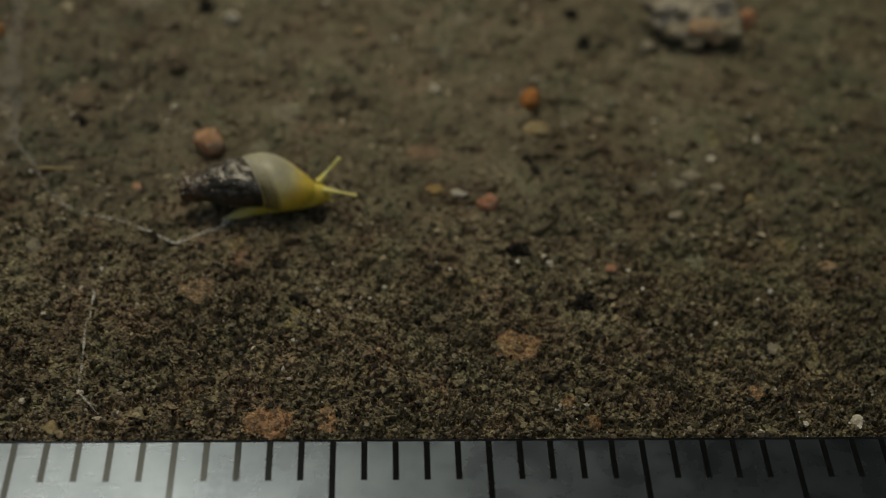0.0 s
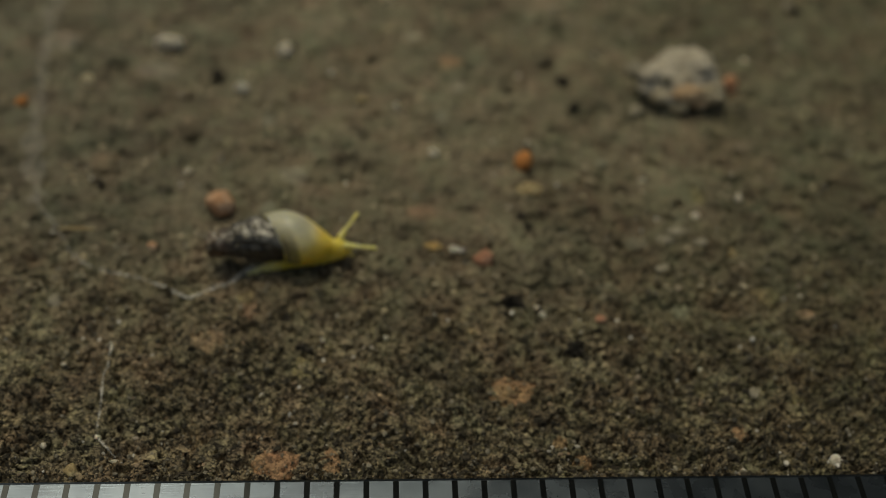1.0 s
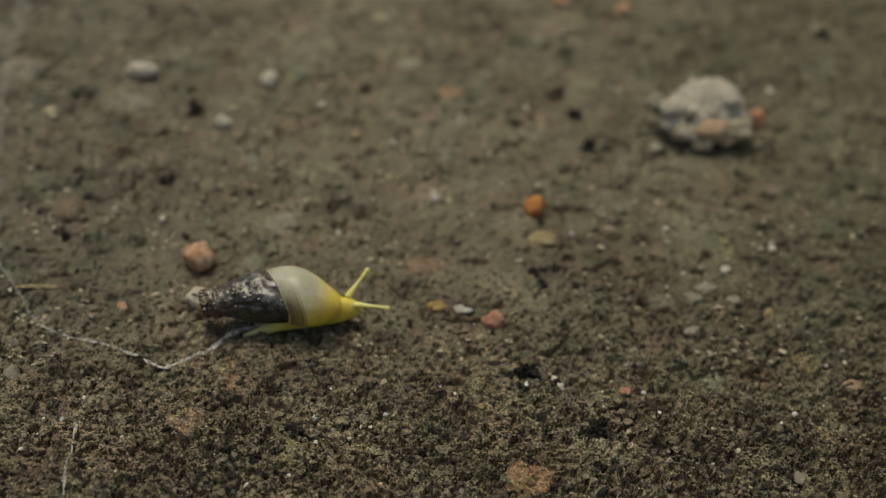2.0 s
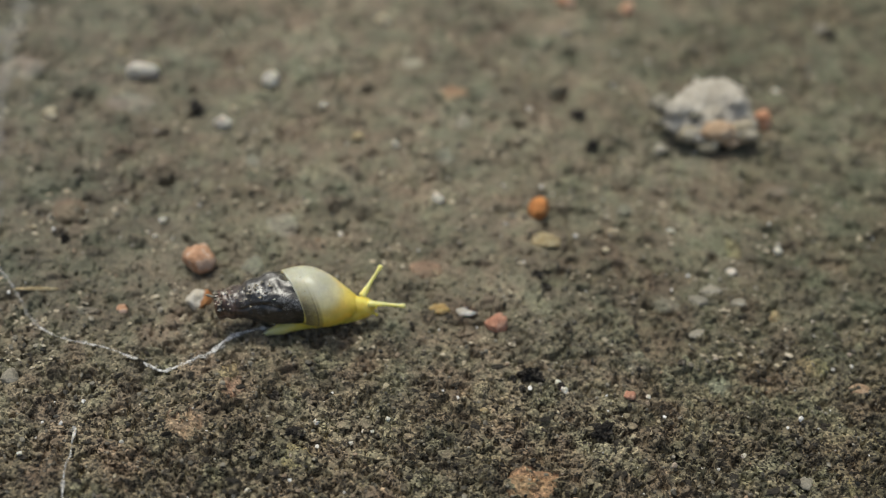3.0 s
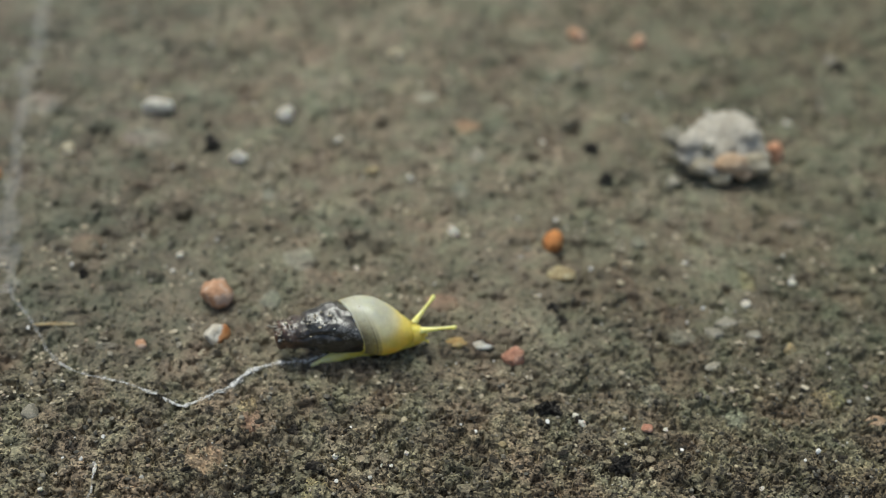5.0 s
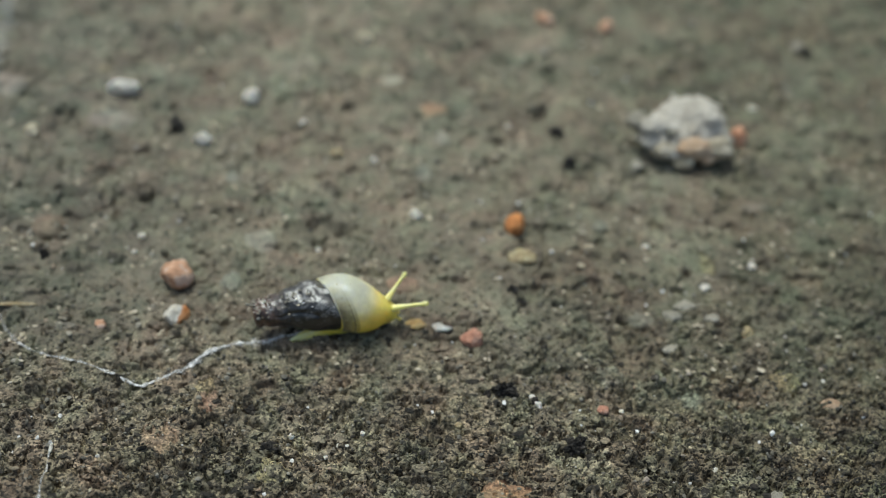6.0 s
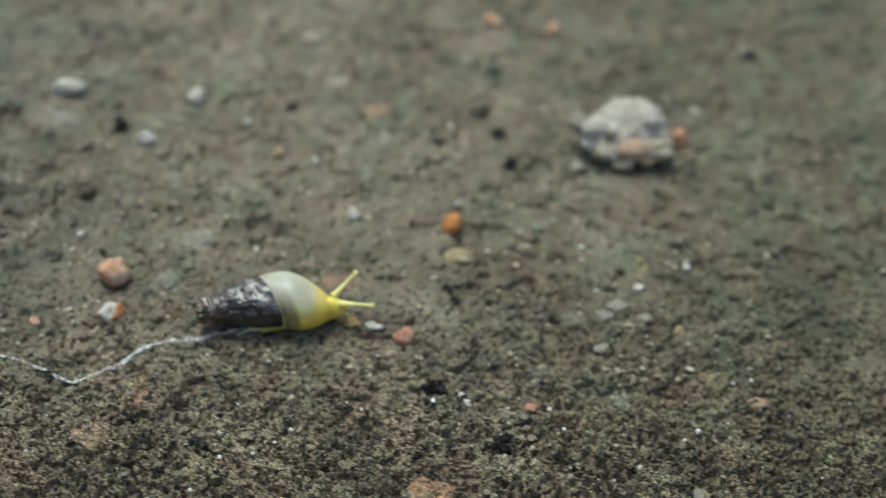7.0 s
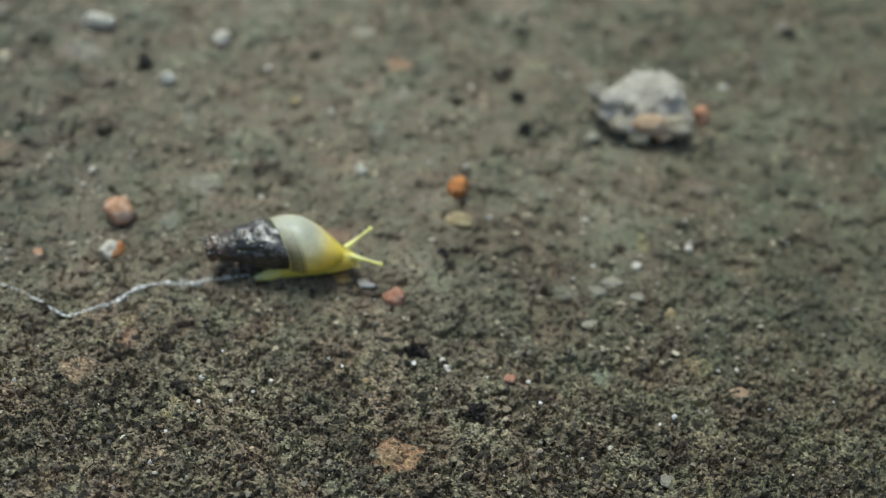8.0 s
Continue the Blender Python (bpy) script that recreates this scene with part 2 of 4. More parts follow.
def whorl_material():
    n = Nodes("translucent_young_shell")
    at = n.coords("Object")
    along, up = n.part_of(at, 0), n.part_of(at, 2)
    tone = n.math("ADD", n.math("ADD", up, n.math("MULTIPLY", along, -0.04)), n.math("MULTIPLY", n.noise(at, 0.9 * MM, 4, 0.5), 0.4 * MM))
    tone = n.math("SUBTRACT", tone, n.math("MULTIPLY", n.span(along, 0.75 * MM, 1.9 * MM), 0.3 * MM))
    base = n.ramp(n.span(tone, 1.25 * MM, 2.9 * MM), (0.0, (0.87, 0.65, 0.09)), (0.3, (0.86, 0.69, 0.2)), (0.56, (0.72, 0.665, 0.42)), (0.8, (0.52, 0.52, 0.44)), (1.0, (0.46, 0.475, 0.43)))
    band = n.math("ADD", along, n.math("MULTIPLY", n.math("SUBTRACT", up, 1.47 * MM), 0.27))
    band = n.math("ADD", band, n.math("MULTIPLY", n.math("SUBTRACT", n.part_of(at, 1), 0.32 * MM), 0.2))
    bow = n.math("SUBTRACT", n.math("SUBTRACT", up, 1.47 * MM), n.math("SUBTRACT", n.part_of(at, 1), 0.32 * MM))
    band = n.math("SUBTRACT", band, n.math("MULTIPLY", n.math("MAXIMUM", bow, 0.0), 0.18))
    stripe = n.noise(at, 0.12 * MM, 3)
    streak = n.ramp(stripe, (0.35, (0.15, 0.125, 0.075)), (0.65, (0.29, 0.25, 0.15)))
    near = n.ramp(n.span(band, -0.52 * MM, 0.36 * MM), (0.0, (0.1, 0.1, 0.1)), (0.05, (0.0, 0.0, 0.0)), (0.1, (0.92, 0.92, 0.92)), (0.34, (0.8, 0.8, 0.8)), (0.46, (0.6, 0.6, 0.6)), (0.52, (0.95, 0.95, 0.95)), (0.57, (0.4, 0.4, 0.4)),
                  (0.62, (0.55, 0.55, 0.55)), (0.72, (0, 0, 0)))
    # the band fades over the whorl's crown
    near = n.math("MULTIPLY", near, n.math("ADD", n.math("MULTIPLY", n.span(up, 2.45 * MM, 2.0 * MM), 0.75), 0.25))
    base = n.mix(near, base, streak)
    specks = n.ramp(n.noise(at, 0.2 * MM, 2), (0.24, (1, 1, 1)), (0.27, (0, 0, 0)))
    base = n.mix(specks, base, (0.25, 0.18, 0.05))
    mottle = n.ramp(n.noise(at, 0.3 * MM, 5, 0.7), (0.3, (0.9, 0.89, 0.84)), (0.6, (1.05, 1.05, 1.02)))
    base = n.mix(0.75, base, mottle, "MULTIPLY")
    cloudy = n.ramp(n.noise(at, 0.75 * MM, 4, 0.6), (0.36, (0.8, 0.78, 0.72)), (0.6, (1.05, 1.05, 1.03)))
    base = n.mix(0.4, base, cloudy, "MULTIPLY")
    # fine growth lines along the lip
    stretch = n.add("ShaderNodeMapping")
    stretch.inputs["Scale"].default_value = (7, 1, 1)
    n.link(at, stretch.inputs["Vector"])
    growth = n.noise(stretch.outputs[0], 0.6 * MM, 3)
    base = n.mix(0.28, base, n.ramp(growth, (0.35, (0.88, 0.87, 0.83)), (0.6, (1.04, 1.04, 1.03))), "MULTIPLY")
    n.bump(n.noise(at, 0.2 * MM, 5, 0.65), 0.03 * MM, 0.35)
    return n.set(Base_Color=base, Roughness=0.4, Specular_IOR_Level=0.4, Subsurface_Weight=0.8, Subsurface_Scale=0.75 * MM, Subsurface_Radius=(1.0, 0.85, 0.4))


def flesh_material(name, low, high):
    n = Nodes(name)
    at = n.coords("Object")
    base = n.ramp(n.noise(at, 0.35 * MM, 4), (0.3, low), (0.7, high))
    # clearer towards the thin tail
    base = n.mix(n.math("MULTIPLY", n.span(n.part_of(at, 0), -0.3 * MM, -1.4 * MM), 0.7), base, (0.84, 0.82, 0.47))
    n.bump(n.noise(at, 0.08 * MM, 3), 0.015 * MM, 0.5)
    return n.set(Base_Color=base, Roughness=0.3, Subsurface_Weight=0.7, Subsurface_Scale=0.4 * MM, Subsurface_Radius=(1.0, 0.9, 0.3))


def mucus_material(name, cover, most):
    n = Nodes(name)
    at = n.coords("World")
    alpha = n.ramp(n.noise(at, 0.24 * MM, 6, 0.8), (0.5 - cover * 0.3, (0.04,) * 3), (0.72 - cover * 0.3, (most,) * 3))
    n.bump(n.noise(at, 0.08 * MM, 3), 0.05 * MM, 1.0)
    return n.set(Base_Color=(0.76, 0.75, 0.73), Roughness=0.28, Alpha=alpha, Specular_IOR_Level=0.5)


def plaster_material():
    n = Nodes("grey_wall_render")
    at = n.coords("World")
    base = n.ramp(n.noise(at, 0.4, 6), (0.35, (0.25, 0.262, 0.25)), (0.7, (0.34, 0.35, 0.33)))
    n.bump(n.noise(at, 0.03, 4), 0.004, 0.6)
    return n.set(Base_Color=base, Roughness=0.9)


# ---- the uneven ground, in millimetres ----
def scatter(ix, iy, seed):
    v = (ix.astype(np.int64) * 374761393 + iy.astype(np.int64) * 668265263 + seed * 144269504) & 0xFFFFFFFF
    v = ((v ^ (v >> 13)) * 1274126177) & 0xFFFFFFFF
    return ((v ^ (v >> 16)) & 0xFFFFFF) / float(0xFFFFFF)


def waves(x, y, size, seed):
    x, y = x / size, y / size
    ix, iy = np.floor(x), np.floor(y)
    fx, fy = x - ix, y - iy
    fx, fy = fx * fx * (3 - 2 * fx), fy * fy * (3 - 2 * fy)
    low = scatter(ix, iy, seed) * (1 - fx) + scatter(ix + 1, iy, seed) * fx
    high = scatter(ix, iy + 1, seed) * (1 - fx) + scatter(ix + 1, iy + 1, seed) * fx
    return low * (1 - fy) + high * fy - 0.5


def crumbs(x, y, size, seed):
    """Distance to the nearest of scattered points, in units of size, and that point's random number."""
    x, y = x / size, y / size
    ix, iy = np.floor(x), np.floor(y)
    best, mark = np.full(x.shape, 9.0), np.zeros(x.shape)
    for dx in (-1, 0, 1):
        for dy in (-1, 0, 1):
            cx, cy = ix + dx, iy + dy
            d = np.hypot(cx + scatter(cx, cy, seed) - x, cy + scatter(cx, cy, seed + 1) - y)
            nearer = d < best
            best, mark = np.where(nearer, d, best), np.where(nearer, scatter(cx, cy, seed + 2), mark)
    return best, mark


def octaves(x, y, size, seed, count=3):
    """Noise at several scales, each turned against the last, about -0.5 to 0.5."""
    total, share, c, s = np.zeros(np.shape(x)), 0.0, 0.8, 0.6
    for k in range(count):
        total = total + waves(x, y, size, seed + k) * 0.55**k
        share += 0.55**k
        x, y, size = x * c - y * s, x * s + y * c, size * 0.5
    return total / share


def step_up(v, lo, hi):
    t = np.clip((v - lo) / (hi - lo), 0, 1)
    return t * t * (3 - 2 * t)


def porous(x, y):
    """How porous the concrete is, 0 to 1: more towards the ruler and in patches."""
    return np.clip(0.32 + 1.0 * waves(x, y, 2.9, 7) + 0.6 * waves(x, y, 1.2, 8) + 0.45 * np.clip((11 - y) / 9, 0, 1) + 0.4 * np.clip((x - 2) / 14, -0.8, 1), 0, 1)


# larger hollows in the concrete: x, y, width
HOLES = [(-11.05, 23.94, 0.9), (-8.9, 20.15, 0.6), (-6.93, 18.65, 0.8), (7.64, 22.17, 0.7), (21.32, 18.23, 0.6), (14.31, 14.1, 0.45), (16.45, 13.74, 0.4),
         (11.39, 11.73, 0.42), (8.06, 16.01, 0.32), (1.17, 24.36, 0.6), (10.47, 27.42, 0.7), (9.56, 24.12, 0.85), (-2.18, 7.79, 0.45), (-0.59, 4.6, 0.4), (8.42, 9.08, 0.32)]


def hollows(x, y):
    deep = np.zeros(np.shape(x))
    ragged = 0.7 * waves(x, y, 0.35, 81) + 0.5 * waves(x, y, 0.16, 82)
    for cx, cy, wide in HOLES:
        d = np.hypot((x - cx) / (0.62 * wide), (y - cy) / (0.5 * wide)) + ragged
        deep = np.maximum(deep, 0.65 * wide**0.5 * step_up(-d, -1.0, -0.6))
    return deep


def pits(x, y):
    """How deep the pores go."""
    rich = porous(x, y)
    wide = octaves(x * 0.72, y, 0.58, 21)
    less = 0.05 * np.clip((9 - y) / 5, 0, 1)
    deep = (0.2 + 0.09 * step_up(y, 6.0, 13.0)) * step_up(wide, 0.22 + less - 0.17 * rich, 0.29 + less - 0.17 * rich)
    fine = octaves(x * 0.75, y, 0.28, 27, 2)
    near = 0.5 + 0.5 * np.clip((10.5 - y) / 6, 0, 1)
    tiny = octaves(x * 0.85, y, 0.16, 33, 2)
    grain = np.clip((15 - y) / 6, 0, 1)
    rich = 0.55 * rich + 0.22
    deep = np.maximum(deep, 0.3 * grain * step_up(tiny, 0.215 - 0.17 * rich, 0.255 - 0.17 * rich))
    return np.maximum(deep, 0.3 * near * step_up(fine, 0.25 - 0.16 * rich * near, 0.31 - 0.16 * rich * near))


def relief(x, y):
    """The height of the ground: worn lumps and flakes of cement with pores between them."""
    x, y = np.asarray(x, float), np.asarray(y, float)
    h = 0.16 * waves(x, y, 7.0, 1) + 0.12 * waves(x, y, 2.3, 2) + 0.24 * octaves(x, y, 1.0, 3)
    wx, wy = x + 0.3 * waves(x, y, 0.24, 41) + 0.16 * waves(x, y, 0.1, 43), y + 0.3 * waves(x, y, 0.24, 42) + 0.16 * waves(x, y, 0.1, 44)
    # flakes at slightly different levels
    d, m = crumbs(wx * 0.75, wy, 0.5, 51)
    h = h + 0.16 * m * (1 - 0.5 * d)
    near = np.clip((16 - y) / 9, 0.5, 1)
    d, m = crumbs(wx, wy, 0.2, 11)
    h = h + 0.085 * near * m * np.sqrt(np.clip(1 - (d / 0.75) ** 2, 0, 1))
    h = h + 0.09 * octaves(x, y, 0.24, 61, 2)
    h = h - np.maximum(pits(x, y), hollows(x, y))
    # standing lumps
    d, m = crumbs(wx, wy, 1.25, 31)
    h = h + 0.2 * np.sqrt(np.clip(1 - (d / 0.26) ** 2, 0, 1)) * (m > 0.6)
    return h + 0.1 * plates(x, y)


def plates(x, y):
    """Smooth raised clods between the crumbly stretches, 0 to 1."""
    p = (-waves(x, y, 1.5, 71) - 0.6 * waves(x, y, 0.6, 72) - 0.25 * waves(x, y, 0.22, 73) - 0.06) / 0.12
    p = np.clip(p, 0, 1)
    return p * p * (3 - 2 * p) * np.clip((16 - y) / 8, 0.25, 1)


def height(x, y):
    return float(relief(np.array([x]), np.array([y]))[0])


def smooth_height(x, y, reach=0.35):
    xs, ys = np.meshgrid(np.linspace(x - reach, x + reach, 9), np.linspace(y - reach, y + reach, 9))
    return float(relief(xs, ys).mean())


def lines(start, stops, far):
    """Grid lines: even steps where the camera looks, widening to the horizon on both sides."""
    at = [start]
    for end, first, last in stops:
        begin = at[-1]
        while at[-1] < end:
            at.append(at[-1] + first + (last - first) * (at[-1] - begin) / (end - begin))
    for side, step in ((-1, stops[0][1]), (1, stops[-1][2])):
        while abs(at[0 if side < 0 else -1]) < far:
            step *= 1.4
            if side < 0:
                at.insert(0, at[0] - step)
            else:
                at.append(at[-1] + step)
    return np.array(at)


def grid_mesh(name, xs, ys, zs):
    me = bpy.data.meshes.new(name)
    nx, ny = len(xs), len(ys)
    gx, gy = np.meshgrid(xs, ys)
    me.vertices.add(nx * ny)
    me.vertices.foreach_set("co", (np.stack([gx, gy, zs], -1) * MM).astype(np.float32).ravel())
    i = (np.arange(ny - 1)[:, None] * nx + np.arange(nx - 1)[None]).ravel()
    quads = np.stack([i, i + 1, i + nx + 1, i + nx], 1)
    me.loops.add(quads.size)
    me.loops.foreach_set("vertex_index", quads.ravel().astype(np.int32))
    me.polygons.add(len(quads))
    me.polygons.foreach_set("loop_start", (np.arange(len(quads)) * 4).astype(np.int32))
    me.polygons.foreach_set("use_smooth", np.ones(len(quads), bool))
    me.update(calc_edges=True)
    return me


# ---- helpers for things ----
def link_mesh(name, bm, material, smooth=True):
    me = bpy.data.meshes.new(name)
    bm.to_mesh(me)
    bm.free()
    if smooth:
        me.polygons.foreach_set("use_smooth", np.ones(len(me.polygons), bool))
    me.materials.append(material)
    return me


def thing(name, bm, material, label, category, group="", at=(0, 0, 0), turn=0.0, smooth=True):
    ob = new(name, link_mesh(name, bm, material, smooth))
    ob.matrix_world = pose(at[0] * MM, at[1] * MM, at[2] * MM, 0, 0, turn)
    return tagged(ob, label, category, group)


def part(name, bm, material, parent, label="", smooth=True):
    ob = new(name, link_mesh(name, bm, material, smooth))
    ob.parent = parent
    return tagged(ob, label) if label else ob


def lump(rx, ry, rz, seed, rough=0.25, detail=3, flat=0.0, facets=0.0):
    """An irregular stone with half-axes in millimetres; facets: how broken its faces are."""
    bm = bmesh.new()
    bmesh.ops.create_icosphere(bm, subdivisions=detail, radius=1.0)
    off = Vector((seed * 3.7, seed * 1.3, seed * 7.1))
    planes = []
    rnd = random.Random(seed)
    for _ in range(int(facets)):
        planes.append((Vector((rnd.uniform(-1, 1), rnd.uniform(-1, 1), rnd.uniform(-0.6, 1))).normalized(), rnd.uniform(0.62, 0.85)))
    for v in bm.verts:
        c = v.co.copy()
        r = 1 + rough * noise.noise(c * 1.1 + off) + rough * 0.55 * noise.noise(c * 2.6 + off) + rough * 0.3 * noise.noise(c * 6 + off)
        c *= max(r, 0.3)
        for way, far in planes:
            over = c.dot(way) - far
            if over > 0:
                c -= way * over * 0.9
        if flat and c.z < -flat:
            c.z = -flat
        v.co = Vector((c.x * rx, c.y * ry, c.z * rz)) * MM
    return bm


def tube(points, radii, sides=10, cap=True):
    """A tube along points, in millimetres."""
    bm = bmesh.new()
    pts = [Vector(p) for p in points]
    rings = []
    for i, p in enumerate(pts):
        way = (pts[min(i + 1, len(pts) - 1)] - pts[max(i - 1, 0)]).normalized()
        side = way.cross(Vector((0, 0, 1)))
        side = side.normalized() if side.length > 1e-6 else Vector((1, 0, 0))
        up = side.cross(way)
        r = radii[i] if isinstance(radii[i], tuple) else (radii[i], radii[i])
        rings.append([bm.verts.new((p + side * r[0] * math.cos(a) + up * r[1] * math.sin(a)) * MM)
                      for a in (2 * math.pi * k / sides for k in range(sides))])
    for a, b in zip(rings, rings[1:]):
        for k in range(sides):
            bm.faces.new((a[k], a[(k + 1) % sides], b[(k + 1) % sides], b[k]))
    if cap:
        bm.faces.new(rings[0][::-1])
        bm.faces.new(rings[-1])
    bmesh.ops.recalc_face_normals(bm, faces=bm.faces)
    return bm


def curve_through(points, steps):
    """Catmull-Rom through 2D points."""
    out = []
    pts = [np.array(p, float) for p in points]
    pts = [2 * pts[0] - pts[1], *pts, 2 * pts[-1] - pts[-2]]
    for a, b, c, d in zip(pts, pts[1:], pts[2:], pts[3:]):
        for k in range(steps):
            t = k / steps
            out.append(0.5 * (2 * b + (c - a) * t + (2 * a - 5 * b + 4 * c - d) * t**2 + (3 * b - a - 3 * c + d) * t**3))
    return [*out, pts[-2]]


def ramped(x, stops):
    """A smooth curve through the stops."""
    xs, ys = zip(*stops)
    k = max(0, min(len(xs) - 2, int(np.searchsorted(xs, x)) - 1))

    def slope(i):
        a, b = max(i - 1, 0), min(i + 1, len(xs) - 1)
        return (ys[b] - ys[a]) / (xs[b] - xs[a])

    wide = xs[k + 1] - xs[k]
    t = min(1.0, max(0.0, (x - xs[k]) / wide))
    return (ys[k] * (1 + 2 * t) * (1 - t) ** 2 + wide * slope(k) * t * (1 - t) ** 2 + ys[k + 1] * t * t * (3 - 2 * t) + wide * slope(k + 1) * t * t * (t - 1))


def box(x0, y0, z0, x1, y1, z1, bevel=0.0, segments=2):
    bm = bmesh.new()
    bmesh.ops.create_cube(bm, size=1.0)
    for v in bm.verts:
        v.co = Vector((x0 + (v.co.x + 0.5) * (x1 - x0), y0 + (v.co.y + 0.5) * (y1 - y0), z0 + (v.co.z + 0.5) * (z1 - z0))) * MM
    if bevel:
        bmesh.ops.bevel(bm, geom=bm.edges[:], offset=bevel * MM, segments=segments, affect="EDGES", profile=0.5)
    return bm


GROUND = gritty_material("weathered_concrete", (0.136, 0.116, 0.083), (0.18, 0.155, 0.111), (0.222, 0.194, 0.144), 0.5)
CLOD = gritty_material("soil_clods", (0.17, 0.148, 0.104), (0.225, 0.194, 0.137), (0.275, 0.243, 0.18), 0.5, 0.3, 0.6)
CRUMBLE = gritty_material("gritty_crumbs", (0.23, 0.195, 0.142), (0.29, 0.25, 0.185), (0.35, 0.305, 0.235), 0.3, 0.0, 0.45, True)
BRICK_SET = gritty_material("brick_fragment", (0.27, 0.17, 0.105), (0.315, 0.2, 0.124), (0.35, 0.235, 0.152), 0.15, 0.5, 0.6)
PEACH_SET = gritty_material("peach_fragment", (0.21, 0.155, 0.108), (0.25, 0.185, 0.13), (0.28, 0.215, 0.155), 0.25, 0.8, 0.7)
PALE_SET = gritty_material("cement_fragment", (0.195, 0.18, 0.14), (0.235, 0.217, 0.175), (0.285, 0.265, 0.22), 0.2, 0.6)
OCHRE_SET = gritty_material("ochre_fragment", (0.2, 0.17, 0.1), (0.26, 0.22, 0.13), (0.31, 0.27, 0.18), 0.3, 0.6)
GRAINS, STEEL, INK = grain_material(), steel_material(), paint_material()
SPIRE, WHORL, FLESH = spire_material(), whorl_material(), flesh_material("yellow_snail_flesh", (0.82, 0.61, 0.07), (0.86, 0.7, 0.17))
HORN = flesh_material("pale_tentacle_flesh", (0.8, 0.71, 0.2), (0.85, 0.79, 0.34))
WHITE = stone_material("milky_quartz", (0.62, 0.55, 0.44), (0.87, 0.82, 0.71), (0.95, 0.92, 0.84), 0.25, 0.4, 0.5, 0.15)
CREAM = stone_material("cream_stone", (0.36, 0.3, 0.19), (0.55, 0.48, 0.34), (0.68, 0.62, 0.48), 0.4, 0.6)
ORANGE = stone_material("orange_clay", (0.42, 0.15, 0.045), (0.62, 0.25, 0.075), (0.74, 0.4, 0.17), 0.4, 0.6)
PEACH = stone_material("peach_clay", (0.38, 0.2, 0.11), (0.58, 0.335, 0.21), (0.72, 0.53, 0.4), 0.5, 0.8, 0.3, 0.0, (0.62, 0.45, 0.35))
RED = stone_material("red_clay", (0.38, 0.17, 0.11), (0.54, 0.27, 0.18), (0.64, 0.41, 0.31), 0.4, 0.8)
OCHRE = stone_material("ochre_mineral", (0.27, 0.2, 0.1), (0.39, 0.31, 0.17), (0.52, 0.45, 0.29), 0.4, 0.5, 0.5, 0.2)
PEARL = stone_material("pearly_shell", (0.42, 0.37, 0.3), (0.62, 0.59, 0.53), (0.78, 0.77, 0.73), 0.35, 0.4, 0.5, 0.2)
AMBER = stone_material("amber_flake", (0.3, 0.19, 0.07), (0.43, 0.29, 0.11), (0.54, 0.42, 0.21), 0.4, 0.35, 0.6, 0.4)
BEIGE = stone_material("beige_flake", (0.26, 0.235, 0.18), (0.36, 0.33, 0.265), (0.45, 0.42, 0.35), 0.5, 0.75)
GREY = stone_material("pale_cement", (0.22, 0.2, 0.155), (0.3, 0.275, 0.22), (0.38, 0.35, 0.29), 0.5, 0.8)
SOOT = stone_material("black_humus", (0.008, 0.007, 0.006), (0.026, 0.022, 0.018), (0.11, 0.095, 0.08), 0.2, 0.4)
SPECK = stone_material("pore_shade_fleck", (0.016, 0.0135, 0.01), (0.034, 0.029, 0.022), (0.075, 0.064, 0.05), 0.3, 0.8)
HOLLOW_SHADE = stone_material("hollow_shade", (0.16, 0.15, 0.115), (0.23, 0.215, 0.17), (0.3, 0.28, 0.225), 0.3, 0.9)
BOULDER = stone_material("pale_matrix", (0.34, 0.305, 0.25), (0.5, 0.46, 0.395), (0.62, 0.58, 0.51), 1.3, 0.8, 0.3)
CORAL = stone_material("coral_clay", (0.5, 0.2, 0.1), (0.68, 0.36, 0.22), (0.78, 0.5, 0.36), 0.5, 0.7)
UMBER = stone_material("umber_film", (0.05, 0.03, 0.02), (0.1, 0.06, 0.04), (0.2, 0.13, 0.09), 0.3, 0.3)
SAND = stone_material("sandy_brick", (0.28, 0.18, 0.11), (0.4, 0.28, 0.18), (0.48, 0.37, 0.27), 0.5, 0.8)
TAN = stone_material("tan_clast", (0.38, 0.32, 0.22), (0.52, 0.45, 0.33), (0.62, 0.56, 0.45), 0.6, 0.8)
RUST = stone_material("rusty_clast", (0.46, 0.3, 0.18), (0.58, 0.41, 0.27), (0.66, 0.53, 0.39), 0.7, 0.8)
TWOTONE = two_tone_material()
MUCUS, OLD_MUCUS = mucus_material("wet_mucus", 0.3, 0.92), mucus_material("dried_mucus", 0.2, 0.7)
VEIL = mucus_material("mucus_veil", 0.25, 0.08)
FILM = mucus_material("clear_mucus", 0.3, 0.2)
THIN_MUCUS = mucus_material("thin_mucus", 0.14, 0.7)
PLASTER = plaster_material()


# ---- the setting ----
def build_ground():
    xs = lines(-19.0, [(-13.0, 0.08, 0.045), (22.0, 0.034, 0.034), (31.0, 0.045, 0.08)], 30000)
    ys = lines(-3.0, [(-1.0, 0.1, 0.06), (9.0, 0.024, 0.027), (13.0, 0.028, 0.036), (38.0, 0.038, 0.14)], 30000)
    gx, gy = np.meshgrid(xs, ys)
    zs = np.zeros_like(gx)
    for k in range(0, len(ys), 64):
        zs[k:k + 64] = relief(gx[k:k + 64], gy[k:k + 64])
    # level beyond the yard's near part
    zs *= np.clip((120 - np.maximum(np.abs(gx), np.abs(gy))) / 60, 0, 1)
    me = grid_mesh("ground", xs, ys, zs)
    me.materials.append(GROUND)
    tagged(new("ground", me), "grey-brown weathered concrete ground, gritty and pitted", "ground", kind="structure")


